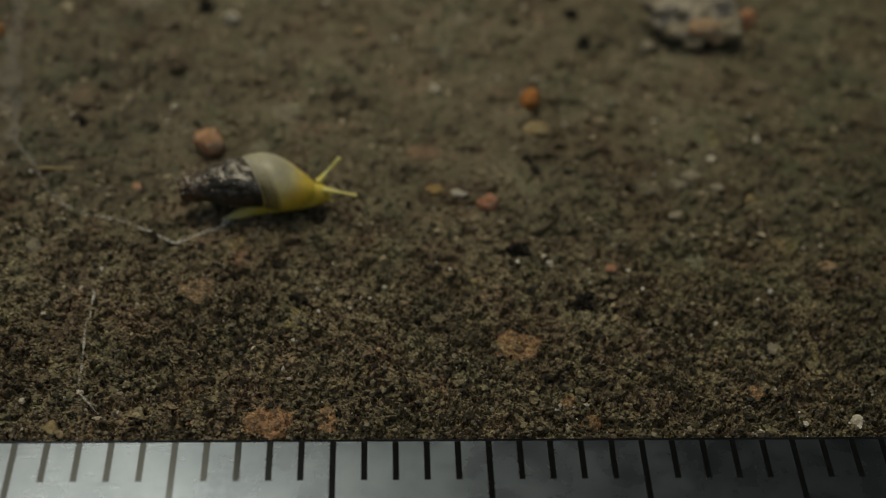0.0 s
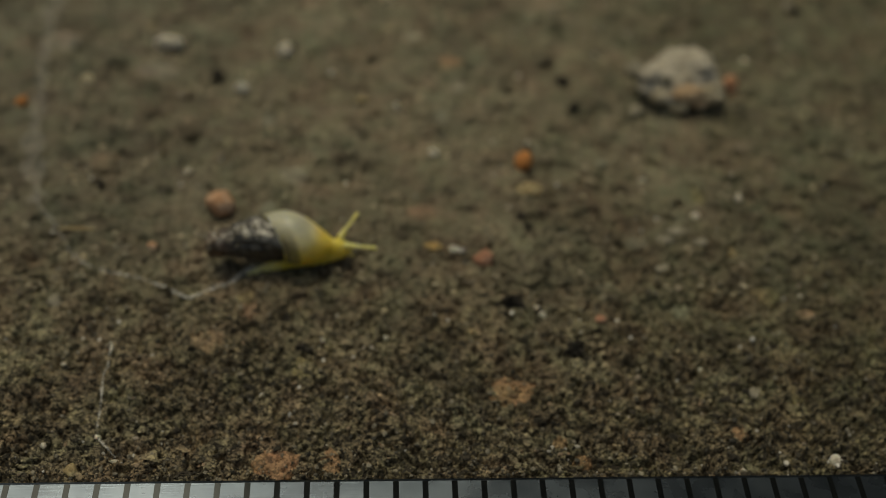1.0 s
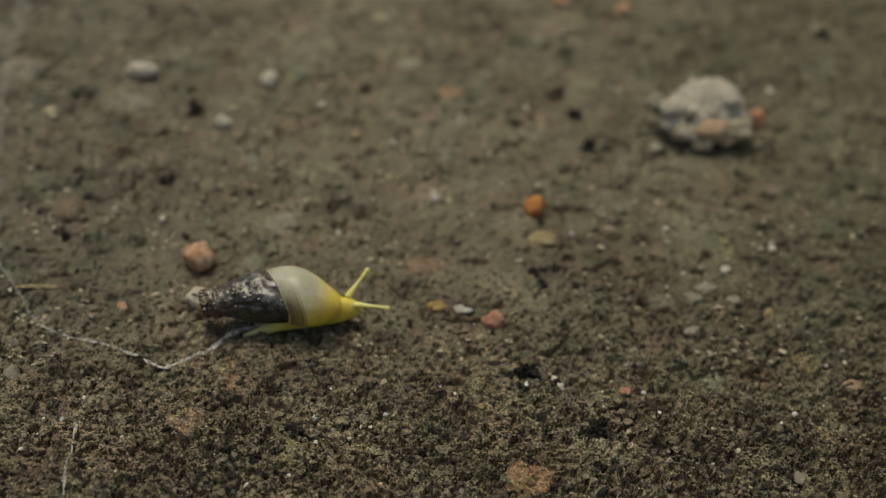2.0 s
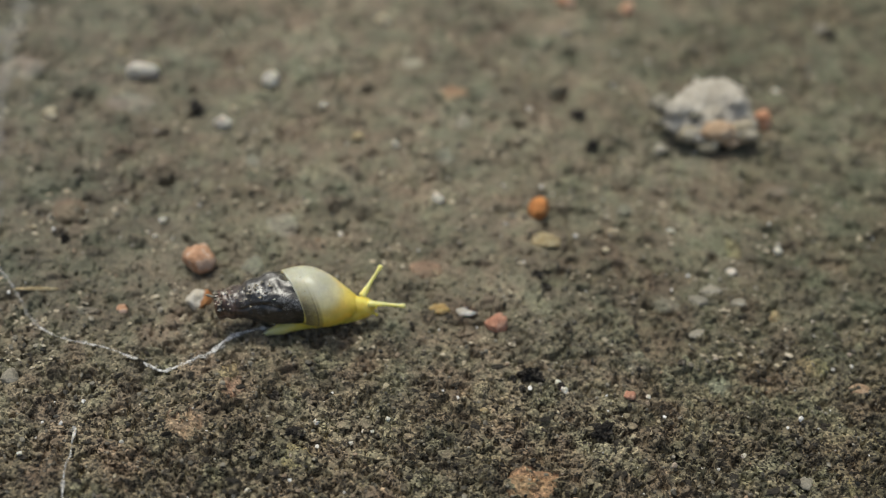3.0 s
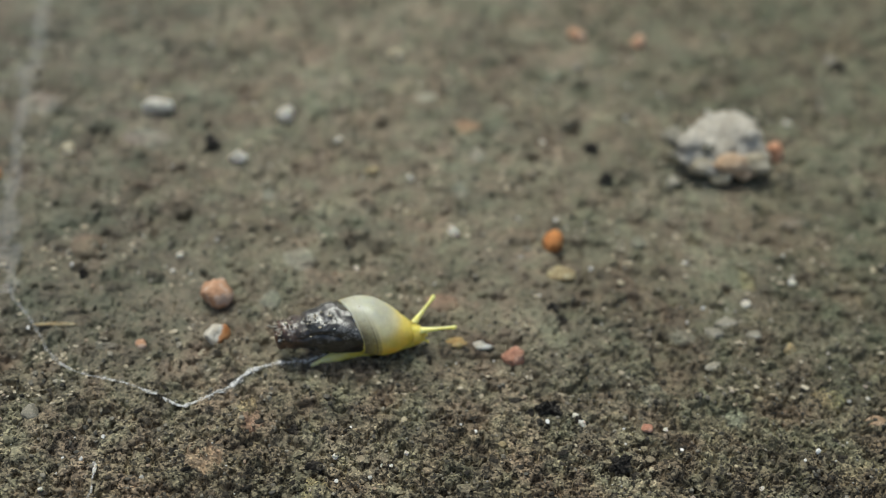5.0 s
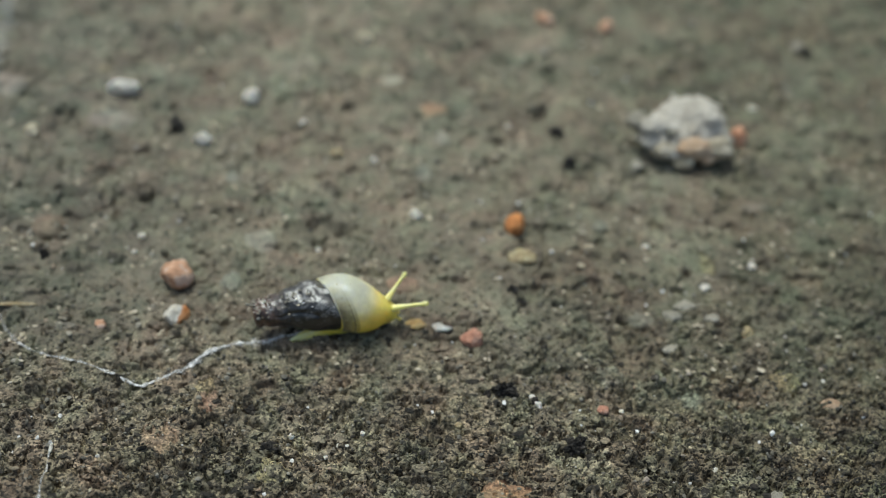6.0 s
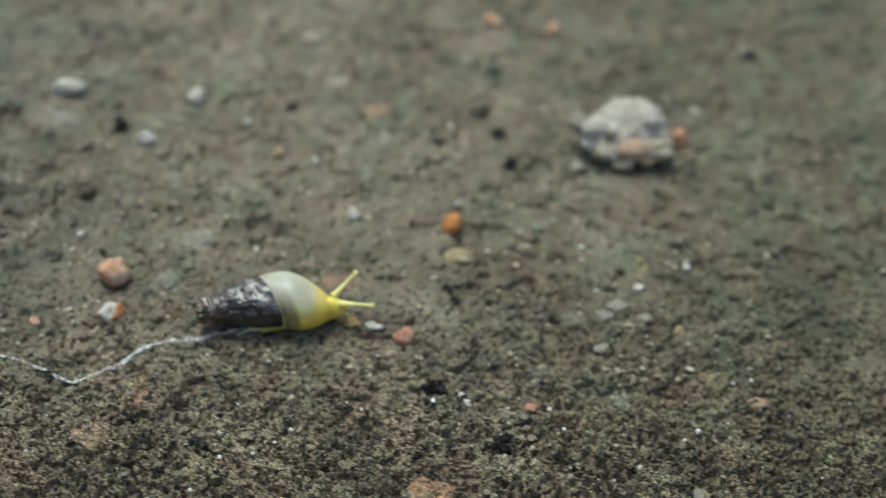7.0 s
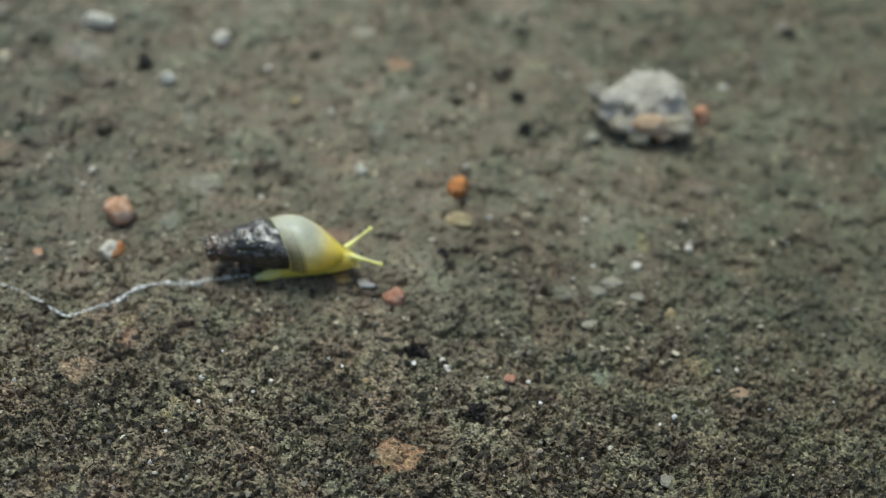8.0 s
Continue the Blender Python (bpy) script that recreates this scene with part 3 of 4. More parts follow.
def build_wall():
    # out of view; added so that one end of the steel reflects something dark
    bm = bmesh.new()
    bmesh.ops.create_cube(bm, size=1.0)
    for v in bm.verts:
        v.co = Vector((v.co.x * 5.0, v.co.y * 0.25, (v.co.z + 0.5) * 6.0))
    bmesh.ops.bevel(bm, geom=bm.edges[:], offset=0.01, segments=2, affect="EDGES", profile=0.5)
    ob = new("reflection_wall", link_mesh("reflection_wall", bm, PLASTER, False))
    ob.matrix_world = pose(2.26, 1.3, -0.01, 0, 0, 0)
    tagged(ob, "plain unseen wall added for the ruler's dark reflection", "wall", kind="structure")


# bare worn bricks on which little grit lies: x, y, half width, half depth
WORN = [(6.24, 4.11, 0.8, 0.6), (-2.15, 0.95, 0.75, 0.55), (-0.25, 0.95, 0.35, 0.5), (8.61, 0.95, 0.3, 0.3), (-5.1, 6.62, 0.5, 0.5), (3.21, 13.6, 0.5, 0.45), (7.86, 1.7, 0.22, 0.26)]


def free_of_grit(x, y):
    clear = np.ones(x.shape, bool)
    for cx, cy, rx, ry in WORN:
        clear &= ((x - cx) / rx) ** 2 + ((y - cy) / ry) ** 2 + 0.8 * waves(x, y, 0.3, 77) > 1
    # the snail's line is free of standing grit
    return clear & ((np.abs(y - 10.4 - 0.27 * (x + 2.6)) > 0.42) | (np.abs(x) > 4.6))


def build_grains():
    """Loose sand over the part of the ground that is looked at."""
    rnd = np.random.RandomState(5)
    count = 9000
    x = rnd.uniform(-18, 31, count)
    y = 0.25 + 36 * rnd.uniform(0, 1, count) ** 1.9
    size = 0.035 + 0.06 * rnd.uniform(0, 1, count) ** 3
    z = relief(x, y)
    bm = bmesh.new()
    bmesh.ops.create_icosphere(bm, subdivisions=1, radius=1.0)
    ball = np.array([v.co[:] for v in bm.verts])
    bm.verts.index_update()
    tris = np.array([[v.index for v in f.verts] for f in bm.faces])
    bm.free()
    nv = len(ball)
    verts = ball[None] * rnd.uniform(0.6, 1.3, (count, nv, 1)) * (size[:, None] * rnd.uniform(0.7, 1.4, (count, 3)))[:, None]
    verts += np.stack([x, y, z + size * 0.35], -1)[:, None]
    faces = (tris[None] + (np.arange(count) * nv)[:, None, None]).reshape(-1, 3)
    me = bpy.data.meshes.new("sand_grains")
    me.from_pydata((verts.reshape(-1, 3) * MM).tolist(), [], faces.tolist())
    me.materials.append(GRAINS)
    tagged(new("sand_grains", me), "loose mixed sand grains scattered on the concrete", "sand", kind="stuff")


def build_soil_crumbs():
    """Packed crumbs of grit that stand on the concrete, thickest near the ruler, with dark gaps between them."""
    rnd = np.random.RandomState(11)
    step = 0.112
    x, y = np.meshgrid(np.arange(-14, 23, step), np.arange(0.12, 22, step))
    x = (x + rnd.uniform(-0.075, 0.075, x.shape)).ravel()
    y = (y + rnd.uniform(-0.075, 0.075, y.shape)).ravel()
    clumps = waves(x, y, 1.5, 71) + 0.6 * waves(x, y, 0.6, 72)
    share = np.clip(0.14 + 1.0 * clumps - 0.02 * np.clip(y - 4.5, 0, 20), 0.012, 0.5)
    keep = (rnd.uniform(0, 1, x.shape) < share) & (pits(x, y) < 0.05) & free_of_grit(x, y)
    x, y = x[keep], y[keep]
    count = len(x)
    size = 0.022 + 0.03 * rnd.uniform(0, 1, count) + 0.07 * rnd.uniform(0, 1, count) ** 12
    z = relief(x, y) + size * rnd.uniform(-0.2, 0.5, count)
    bm = bmesh.new()
    bmesh.ops.create_icosphere(bm, subdivisions=1, radius=1.0)
    ball = np.array([v.co[:] for v in bm.verts])
    bm.verts.index_update()
    tris = np.array([[v.index for v in f.verts] for f in bm.faces])
    bm.free()
    nv = len(ball)
    spin = rnd.uniform(0, 6.28, count)
    verts = ball[None] * rnd.uniform(0.5, 1.4, (count, nv, 1)) * (size[:, None] * rnd.uniform([0.9, 0.7, 0.45], [1.8, 1.2, 0.8], (count, 3)))[:, None]
    c, s = np.cos(spin)[:, None] * 0.6 + 0.4, np.sin(spin)[:, None] * 0.6
    verts = np.stack([verts[..., 0] * c - verts[..., 1] * s, verts[..., 0] * s + verts[..., 1] * c, verts[..., 2]], -1)
    verts += np.stack([x, y, z], -1)[:, None]
    me = bpy.data.meshes.new("soil_crumbs")
    me.vertices.add(count * nv)
    me.vertices.foreach_set("co", (verts * MM).astype(np.float32).ravel())
    faces = (tris[None] + (np.arange(count) * nv)[:, None, None]).reshape(-1, 3)
    me.loops.add(faces.size)
    me.loops.foreach_set("vertex_index", faces.ravel().astype(np.int32))
    me.polygons.add(len(faces))
    me.polygons.foreach_set("loop_start", (np.arange(len(faces)) * 3).astype(np.int32))
    me.update(calc_edges=True)
    me.materials.append(CRUMBLE)
    tagged(new("soil_crumbs", me), "packed grey-brown grit crumbs with dark gaps", "grit", kind="stuff")


def flecks(name, material, label, category, x, y, size, low, high, rnd):
    """Many small flat irregular bits that lie on the relief, in one mesh."""
    count = len(x)
    bm = bmesh.new()
    bmesh.ops.create_icosphere(bm, subdivisions=1, radius=1.0)
    ball = np.array([v.co[:] for v in bm.verts])
    bm.verts.index_update()
    tris = np.array([[v.index for v in f.verts] for f in bm.faces])
    bm.free()
    nv = len(ball)
    verts = ball[None] * rnd.uniform(0.4, 1.5, (count, nv, 1)) * (size[:, None] * rnd.uniform(low, high, (count, 3)))[:, None]
    spin = rnd.uniform(-0.7, 0.7, count)[:, None]
    c, s = np.cos(spin), np.sin(spin)
    verts = np.stack([verts[..., 0] * c - verts[..., 1] * s, verts[..., 0] * s + verts[..., 1] * c, verts[..., 2]], -1)
    verts += np.stack([x, y, relief(x, y) + size * 0.1], -1)[:, None]
    me = bpy.data.meshes.new(name)
    me.from_pydata((verts.reshape(-1, 3) * MM).tolist(), [], (tris[None] + (np.arange(count) * nv)[:, None, None]).reshape(-1, 3).tolist())
    me.materials.append(material)
    tagged(new(name, me), label, category, kind="stuff")


def build_specks():
    """Dark flecks in the pores and on the cement that paint in pore shade, and pale bits of worn mortar."""
    rnd = np.random.RandomState(31)
    count = 34000
    x, y = rnd.uniform(-15, 26, count), 0.15 + 30 * rnd.uniform(0, 1, count) ** 1.7
    keep = rnd.uniform(0, 1, count) < np.clip(0.3 + 0.35 * porous(x, y) + 0.5 * waves(x, y, 1.1, 78), 0.05, 1)
    keep &= free_of_grit(x, y) & (rnd.uniform(0, 1, count) > 0.9 * step_up(y, 8.0, 15.0))
    x, y = x[keep], y[keep]
    size = 0.02 + 0.04 * rnd.uniform(0, 1, len(x)) ** 2 + 0.1 * rnd.uniform(0, 1, len(x)) ** 14
    flecks("pore_shade_specks", SPECK, "dark flecks painted as shade in the concrete's pores", "humus", x, y, size, [0.8, 0.6, 0.25], [1.9, 1.2, 0.6], rnd)
    count = 6000
    x, y = rnd.uniform(-15, 26, count), 9 + 21 * rnd.uniform(0, 1, count) ** 1.2
    keep = (rnd.uniform(0, 1, count) < np.clip(0.2 + 1.6 * waves(x, y, 1.6, 91), 0.02, 0.8)) & free_of_grit(x, y) & (pits(x, y) < 0.05)
    x, y = x[keep], y[keep]
    size = 0.03 + 0.05 * rnd.uniform(0, 1, len(x)) ** 2 + 0.05 * rnd.uniform(0, 1, len(x)) ** 9
    flecks("mortar_bits", TAN, "pale worn bits of mortar on the concrete", "mortar", x, y, size, [0.9, 0.6, 0.25], [2.0, 1.2, 0.5], rnd)


def build_clods():
    """Uneven clods of hardened soil, half sunk between the crumbs."""
    rnd = np.random.RandomState(23)
    count = 520
    x, y = rnd.uniform(-14, 23, count), 0.35 + 17 * rnd.uniform(0, 1, count) ** 1.15
    keep = rnd.uniform(0, 1, count) < np.clip(0.75 + 1.4 * waves(x, y, 1.9, 75) - 0.03 * y, 0.1, 1)
    keep &= free_of_grit(x, y)
    x, y = x[keep], y[keep]
    count = len(x)
    size = 0.08 + 0.13 * rnd.uniform(0, 1, count) ** 2.5
    bm = bmesh.new()
    bmesh.ops.create_icosphere(bm, subdivisions=2, radius=1.0)
    ball = np.array([v.co[:] for v in bm.verts])
    bm.verts.index_update()
    tris = np.array([[v.index for v in f.verts] for f in bm.faces])
    bm.free()
    nv = len(ball)
    # each clod is dented by a few broad planes and roughened
    ways = rnd.normal(size=(count, 5, 3))
    ways /= np.linalg.norm(ways, axis=2, keepdims=True)
    over = np.clip(np.einsum("vk,cpk->cvp", ball, ways) - rnd.uniform(0.35, 0.8, (count, 1, 5)), 0, None)
    verts = ball[None] - 0.95 * np.einsum("cvp,cpk->cvk", over, ways)
    verts = verts * rnd.uniform(0.82, 1.15, (count, nv, 1)) * (size[:, None] * rnd.uniform([1.0, 0.8, 0.4], [1.9, 1.4, 0.7], (count, 3)))[:, None]
    verts += np.stack([x, y, relief(x, y) * 0.5 + size * rnd.uniform(0.0, 0.5, count) + 0.03], -1)[:, None]
    me = bpy.data.meshes.new("soil_clods")
    me.from_pydata((verts.reshape(-1, 3) * MM).tolist(), [], (tris[None] + (np.arange(count) * nv)[:, None, None]).reshape(-1, 3).tolist())
    me.materials.append(CLOD)
    tagged(new("soil_clods", me), "hardened grey-brown soil clods on the concrete", "soil", kind="stuff")


RULER_TOP = 0.6


def build_ruler():
    ruler = new("ruler")
    tagged(ruler, "brushed steel ruler with black millimetre marks lying on the concrete", "ruler")
    part("body", box(-38, -15, 0.06, 112, 0, RULER_TOP, 0.16, 2), STEEL, ruler, "brushed steel blade", smooth=False)
    marks = {}
    for name, length in (("short", 1.57), ("middle", 2.7), ("long", 3.8)):
        marks[name] = link_mesh("tick", box(-0.1, -length, 0.0, 0.1, -0.165, 0.012, 0.004, 1), INK, False)
    for i in range(-35, 110):
        ob = new("tick", marks["long" if i % 10 == 0 else "middle" if i % 5 == 0 else "short"])
        ob.parent = ruler
        ob.location = Vector((i, 0, RULER_TOP - 0.002)) * MM


# ---- the snail; its own space has x ahead and z up, in millimetres ----
AXIS = [(-3.5, 1.33), (-2.2, 1.38), (-1.0, 1.46), (0.4, 1.46), (1.0, 1.36), (1.95, 1.08)]
ASIDE = [(-3.5, 0.42), (0.3, 0.3), (1.2, 0.14), (1.95, 0.02)]
GIRTH = [(-3.19, 0.3), (-3.16, 0.44), (-3.06, 0.52), (-2.78, 0.545), (-2.4, 0.58), (-2.12, 0.63), (-1.9, 0.72), (-1.5, 0.82), (-1.0, 0.91), (-0.56, 0.93), (-0.3, 0.99), (0.1, 1.06), (0.45, 1.05),
         (0.8, 0.94), (1.1, 0.79), (1.4, 0.58), (1.7, 0.38), (1.95, 0.2)]
SUTURES = (-2.9, -2.52, -1.98)


def shell_piece(first, last, steps, sides=56, flare=1.0, uneven=0.0):
    bm = bmesh.new()
    rings = []
    for i in range(steps + 1):
        x = first + (last - first) * i / steps
        r = ramped(x, GIRTH) * flare
        c = ramped(x, AXIS)
        ring = []
        for k in range(sides):
            a = 2 * math.pi * k / sides
            cy, cz = math.cos(a), math.sin(a)
            # the sutures wind round the spire
            deep = sum(math.exp(-(((x - at - 0.3 * (k / sides - 0.5)) / 0.08) ** 2)) for at in SUTURES)
            # the spire's long open crack
            turn = (a - ramped(x, [(-2.3, 2.75), (-1.7, 2.55), (-1.05, 2.8)]) + math.pi) % (2 * math.pi) - math.pi
            crack = math.exp(-((turn / 0.09) ** 2)) * ramped(x, [(-2.5, 0.0), (-2.2, 1.0), (-1.3, 1.0), (-1.0, 0.0)]) if -2.5 < x < -1.0 else 0.0
            rr = r * (1 - 0.075 * min(deep, 1) - 0.08 * crack + uneven * noise.noise(Vector((x * 2.2, cy * 1.6, cz * 1.6))) + 0.3 * uneven * noise.noise(Vector((x * 3.6, cy * 5, cz * 5))))
            lean = -0.27 * rr * cz * ramped(x, [(-3.3, 0.3), (-0.5, 1.0), (1.2, 0.35), (1.95, 0.0)])
            lean -= 0.2 * rr * cy * ramped(x, [(-3.3, 0.2), (-0.5, 1.0), (0.8, 0.2), (1.2, 0.0)])
            # the whorl's edge bows forward between the two flanks
            lean += 0.26 * rr * max(0.0, (cz - cy) / 1.414) * ramped(x, [(-2.6, 0.0), (-0.5, 1.0), (0.8, 0.2), (1.2, 0.0)])
            ring.append(bm.verts.new(Vector((x + lean, ramped(x, ASIDE) + rr * cy, c + rr * cz)) * MM))
        rings.append(ring)
    for a, b in zip(rings, rings[1:]):
        for k in range(sides):
            bm.faces.new((a[k], a[(k + 1) % sides], b[(k + 1) % sides], b[k]))
    bm.faces.new(rings[0][::-1])
    bm.faces.new(rings[-1])
    bmesh.ops.recalc_face_normals(bm, faces=bm.faces)
    return bm


def foot_mesh():
    wide = [(-1.85, 0.04), (-1.4, 0.1), (-0.8, 0.25), (0.0, 0.29), (0.9, 0.3), (1.5, 0.36), (1.95, 0.36), (2.25, 0.26), (2.34, 0.12)]
    low = [(-1.85, -0.1), (-1.3, -0.08), (-0.6, 0.0), (0.2, 0.06), (0.9, 0.1), (1.4, 0.22), (1.9, 0.4), (2.34, 0.6)]
    top = [(-1.85, 0.0), (-1.5, 0.14), (-1.2, 0.28), (-0.8, 0.42), (-0.3, 0.72), (0.8, 1.15), (1.5, 1.3), (1.95, 1.27), (2.2, 1.12), (2.34, 0.88)]
    bm = bmesh.new()
    rings, n, sides = [], 44, 24
    for i in range(n + 1):
        x = -1.85 + 4.19 * i / n
        w, a0, a1 = ramped(x, wide), ramped(x, low), ramped(x, top)
        ring = []
        for k in range(sides):
            a = 2 * math.pi * k / sides
            c, s = math.cos(a), math.sin(a)
            y = w * math.copysign(abs(c) ** 0.8, c) * (1.0 if s < 0 else 1 - 0.35 * s)
            z = (a0 + a1) / 2 + (a1 - a0) / 2 * math.copysign(abs(s) ** 0.75, s)
            frill = 0.02 * noise.noise(Vector((x * 5, c * 2, s * 2)))
            # the tail swings a little to the near side
            swing = -0.16 * max(0.0, -0.5 - x)
            ring.append(bm.verts.new(Vector((x, y + frill + swing, z + frill * 0.6)) * MM))
        rings.append(ring)
    for a, b in zip(rings, rings[1:]):
        for k in range(sides):
            bm.faces.new((a[k], a[(k + 1) % sides], b[(k + 1) % sides], b[k]))
    bm.faces.new(rings[0][::-1])
    bm.faces.new(rings[-1])
    bmesh.ops.recalc_face_normals(bm, faces=bm.faces)
    return bm


def tentacle_mesh(length, thick):
    """A tentacle from its root at the origin along +x, a little bent, with a bulb at the end."""
    pts, radii = [], []
    for i in range(17):
        t = i / 16
        pts.append((length * t, 0, 0.05 * length * t * (1 - t)))
        radii.append(thick * (1.35 - 0.75 * min(t / 0.5, 1)) + thick * 0.28 * math.exp(-(((t - 0.95) / 0.06) ** 2)))
    pts.append((length * 1.02, 0, 0))
    radii.append(thick * 0.3)
    return tube(pts, radii, 14)


def build_snail():
    snail = new("snail")
    tagged(snail, "tiny yellow snail with a dark slender broken-tipped shell, crawling", "snail")
    shell = part("shell", shell_piece(-0.5, 1.95, 70, sides=80, flare=1.04), WHORL, snail, "translucent pale whorl with the yellow body showing through")
    part("spire", shell_piece(-3.19, -0.5, 120, sides=112, uneven=0.11), SPIRE, shell, "dark brown-black shell spire crusted with soil")
    part("foot", foot_mesh(), FLESH, snail, "moist lemon-yellow foot and head")
    rnd = random.Random(4)
    for k in range(70):
        x = rnd.choice([rnd.uniform(-3.12, -2.4), rnd.uniform(-3.1, -0.9), rnd.uniform(-3.12, -2.65), rnd.uniform(-2.0, -1.15)])
        a = rnd.uniform(0.35, 2.0) if x < -2.3 else rnd.uniform(0.55, 1.6)
        r = ramped(x, GIRTH)
        crumb = part("soil_crumb", lump(rnd.uniform(0.02, 0.065), rnd.uniform(0.02, 0.045), rnd.uniform(0.012, 0.03), 60 + k, 0.9, 2),
                     rnd.choice([GREY, WHITE, TAN, GREY, SOOT, GREY]), shell)
        crumb.location = Vector((x - 0.35 * r * math.sin(a) * ramped(x, [(-3.3, 0.3), (-0.5, 1.0)]), ramped(x, ASIDE) - r * math.cos(a), ramped(x, AXIS) + r * math.sin(a))) * MM
    tip = part("soil_crumb", lump(0.17, 0.05, 0.055, 99, 0.6, 2), BEIGE, shell)
    tip.matrix_basis = pose(-3.28 * MM, 0.3 * MM, 1.92 * MM, 0, 25, 0)
    horns = []
    for x, y, z, length in ((2.12, -0.1, 1.1, 1.3), (1.92, 0.18, 1.2, 1.28)):
        horn = part("tentacle", tentacle_mesh(length, 0.1), HORN, snail, "thin translucent yellow tentacle")
        horn.location = Vector((x, y, z)) * MM
        eye = part("eye", lump(0.035, 0.035, 0.035, 7, 0.05, 2), SOOT, horn, "tiny dark eye spot")
        eye.location = Vector((length * 0.99, 0, 0.02)) * MM
        horns.append(horn)
    for y in (-0.14, 0.14):
        nub = part("mouth_tentacle", tentacle_mesh(0.24, 0.06), FLESH, snail)
        nub.matrix_basis = pose(2.24 * MM, y * MM, 0.66 * MM, 0, 35, 60 * y)
    return snail, shell, horns


# ---- the slime trail ----
def strand(points, steps, width, thick, lift=0.13):
    pts, radii = [], []
    rnd = random.Random(len(points))
    for i, p in enumerate(curve_through(points, steps)):
        w = width * (0.25 + 1.5 * abs(noise.noise(Vector((i * 0.21, 1.7, width)))) + 0.35 * rnd.random() ** 3)
        sway = 0.014 * noise.noise(Vector((i * 0.3, 5.1, 0)))
        pts.append((p[0] + sway, p[1] - sway, smooth_height(p[0], p[1], 0.2) + lift))
        radii.append((w, thick))
    return tube(pts, radii, 8)


def build_trail():
    trail = new("slime_trail")
    tagged(trail, "silvery winding slime trail drying on the concrete", "slime trail")
    part("old_streak", strand([(-15.2, 36.0), (-15.0, 33.0), (-14.75, 30.0), (-14.6, 26.7), (-14.1, 21.3), (-13.6, 17.3), (-12.8, 14.3)], 14, 0.55, 0.02, 0.08), VEIL, trail,
         "faint dried bluish streak")
    part("thread", strand([(-12.95, 14.5), (-12.68, 13.88), (-12.03, 13.08), (-11.44, 12.19), (-11.02, 11.43), (-10.48, 10.71)], 14, 0.08, 0.016, 0.1), FILM, trail, "thin dried slime thread")
    part("thread", strand([(-10.48, 10.71), (-9.41, 10.18), (-8.71, 9.97), (-7.97, 9.71), (-7.04, 9.32)], 14, 0.07, 0.022), THIN_MUCUS, trail)
    wet = [(-7.04, 9.32), (-6.42, 8.96), (-5.73, 8.83), (-5.16, 9), (-4.62, 9.5), (-4.07, 10.05), (-3.5, 10.46), (-2.63, 10.67), (-1.9, 10.8), (-1.2, 10.95), (-0.45, 11.08)]
    part("thread", strand(wet, 14, 0.092, 0.028), MUCUS, trail, "wet glistening slime thread")
    part("film", strand(wet[3:10], 14, 0.19, 0.012, 0.1), FILM, trail, "clear wet film of slime")
    fresh = part("fresh_thread", strand([(-0.5, 11.07), (0.0, 11.18), (0.5, 11.3)], 12, 0.055, 0.022), MUCUS, trail)
    part("old_streak", strand([(-8.6, 6.4), (-8.55, 5.2), (-8.6, 4.3), (-8.5, 3.2), (-8.42, 2.1), (-7.7, 1.25)], 12, 0.055, 0.03, 0.18), OLD_MUCUS, trail)
    return fresh


# ---- loose stones and crumbs ----
def stone(name, x, y, wide, tall, material, label, seed, category="pebble", group="pebbles on the concrete", deep=None, sunk=0.36, rough=0.38, detail=3, facets=5, turn=0.0):
    rz = tall / 2
    y -= 1.05 * (rz * (1 - 2 * sunk) + 0.09)
    return thing(name, lump(wide / 2, (deep or wide) / 2, rz, seed, rough, detail, facets=facets), material, label, category, group,
                 (x, y, smooth_height(x, y, wide * 0.4) + rz * (1 - 2 * sunk) + 0.05), turn)


def crumb(x, y, wide, deep, tall, material, label, seed):
    """A jagged crumb of humus, in one mesh with deep notches."""
    bm = lump(wide / 2, deep / 2, tall * 0.7, seed, 0.7, 4, facets=6)
    y -= 0.1
    for v in bm.verts:
        p = v.co / MM * 3.6 + Vector((seed, 0, 0))
        v.co *= 0.7 + 0.6 * abs(noise.noise(p)) + 0.3 * noise.noise(p * 2.3)
    return thing("crumb", bm, material, label, "crumb", "humus crumbs", (x, y, smooth_height(x, y, wide * 0.4) + tall * 0.3 + 0.08), 0.0, False)


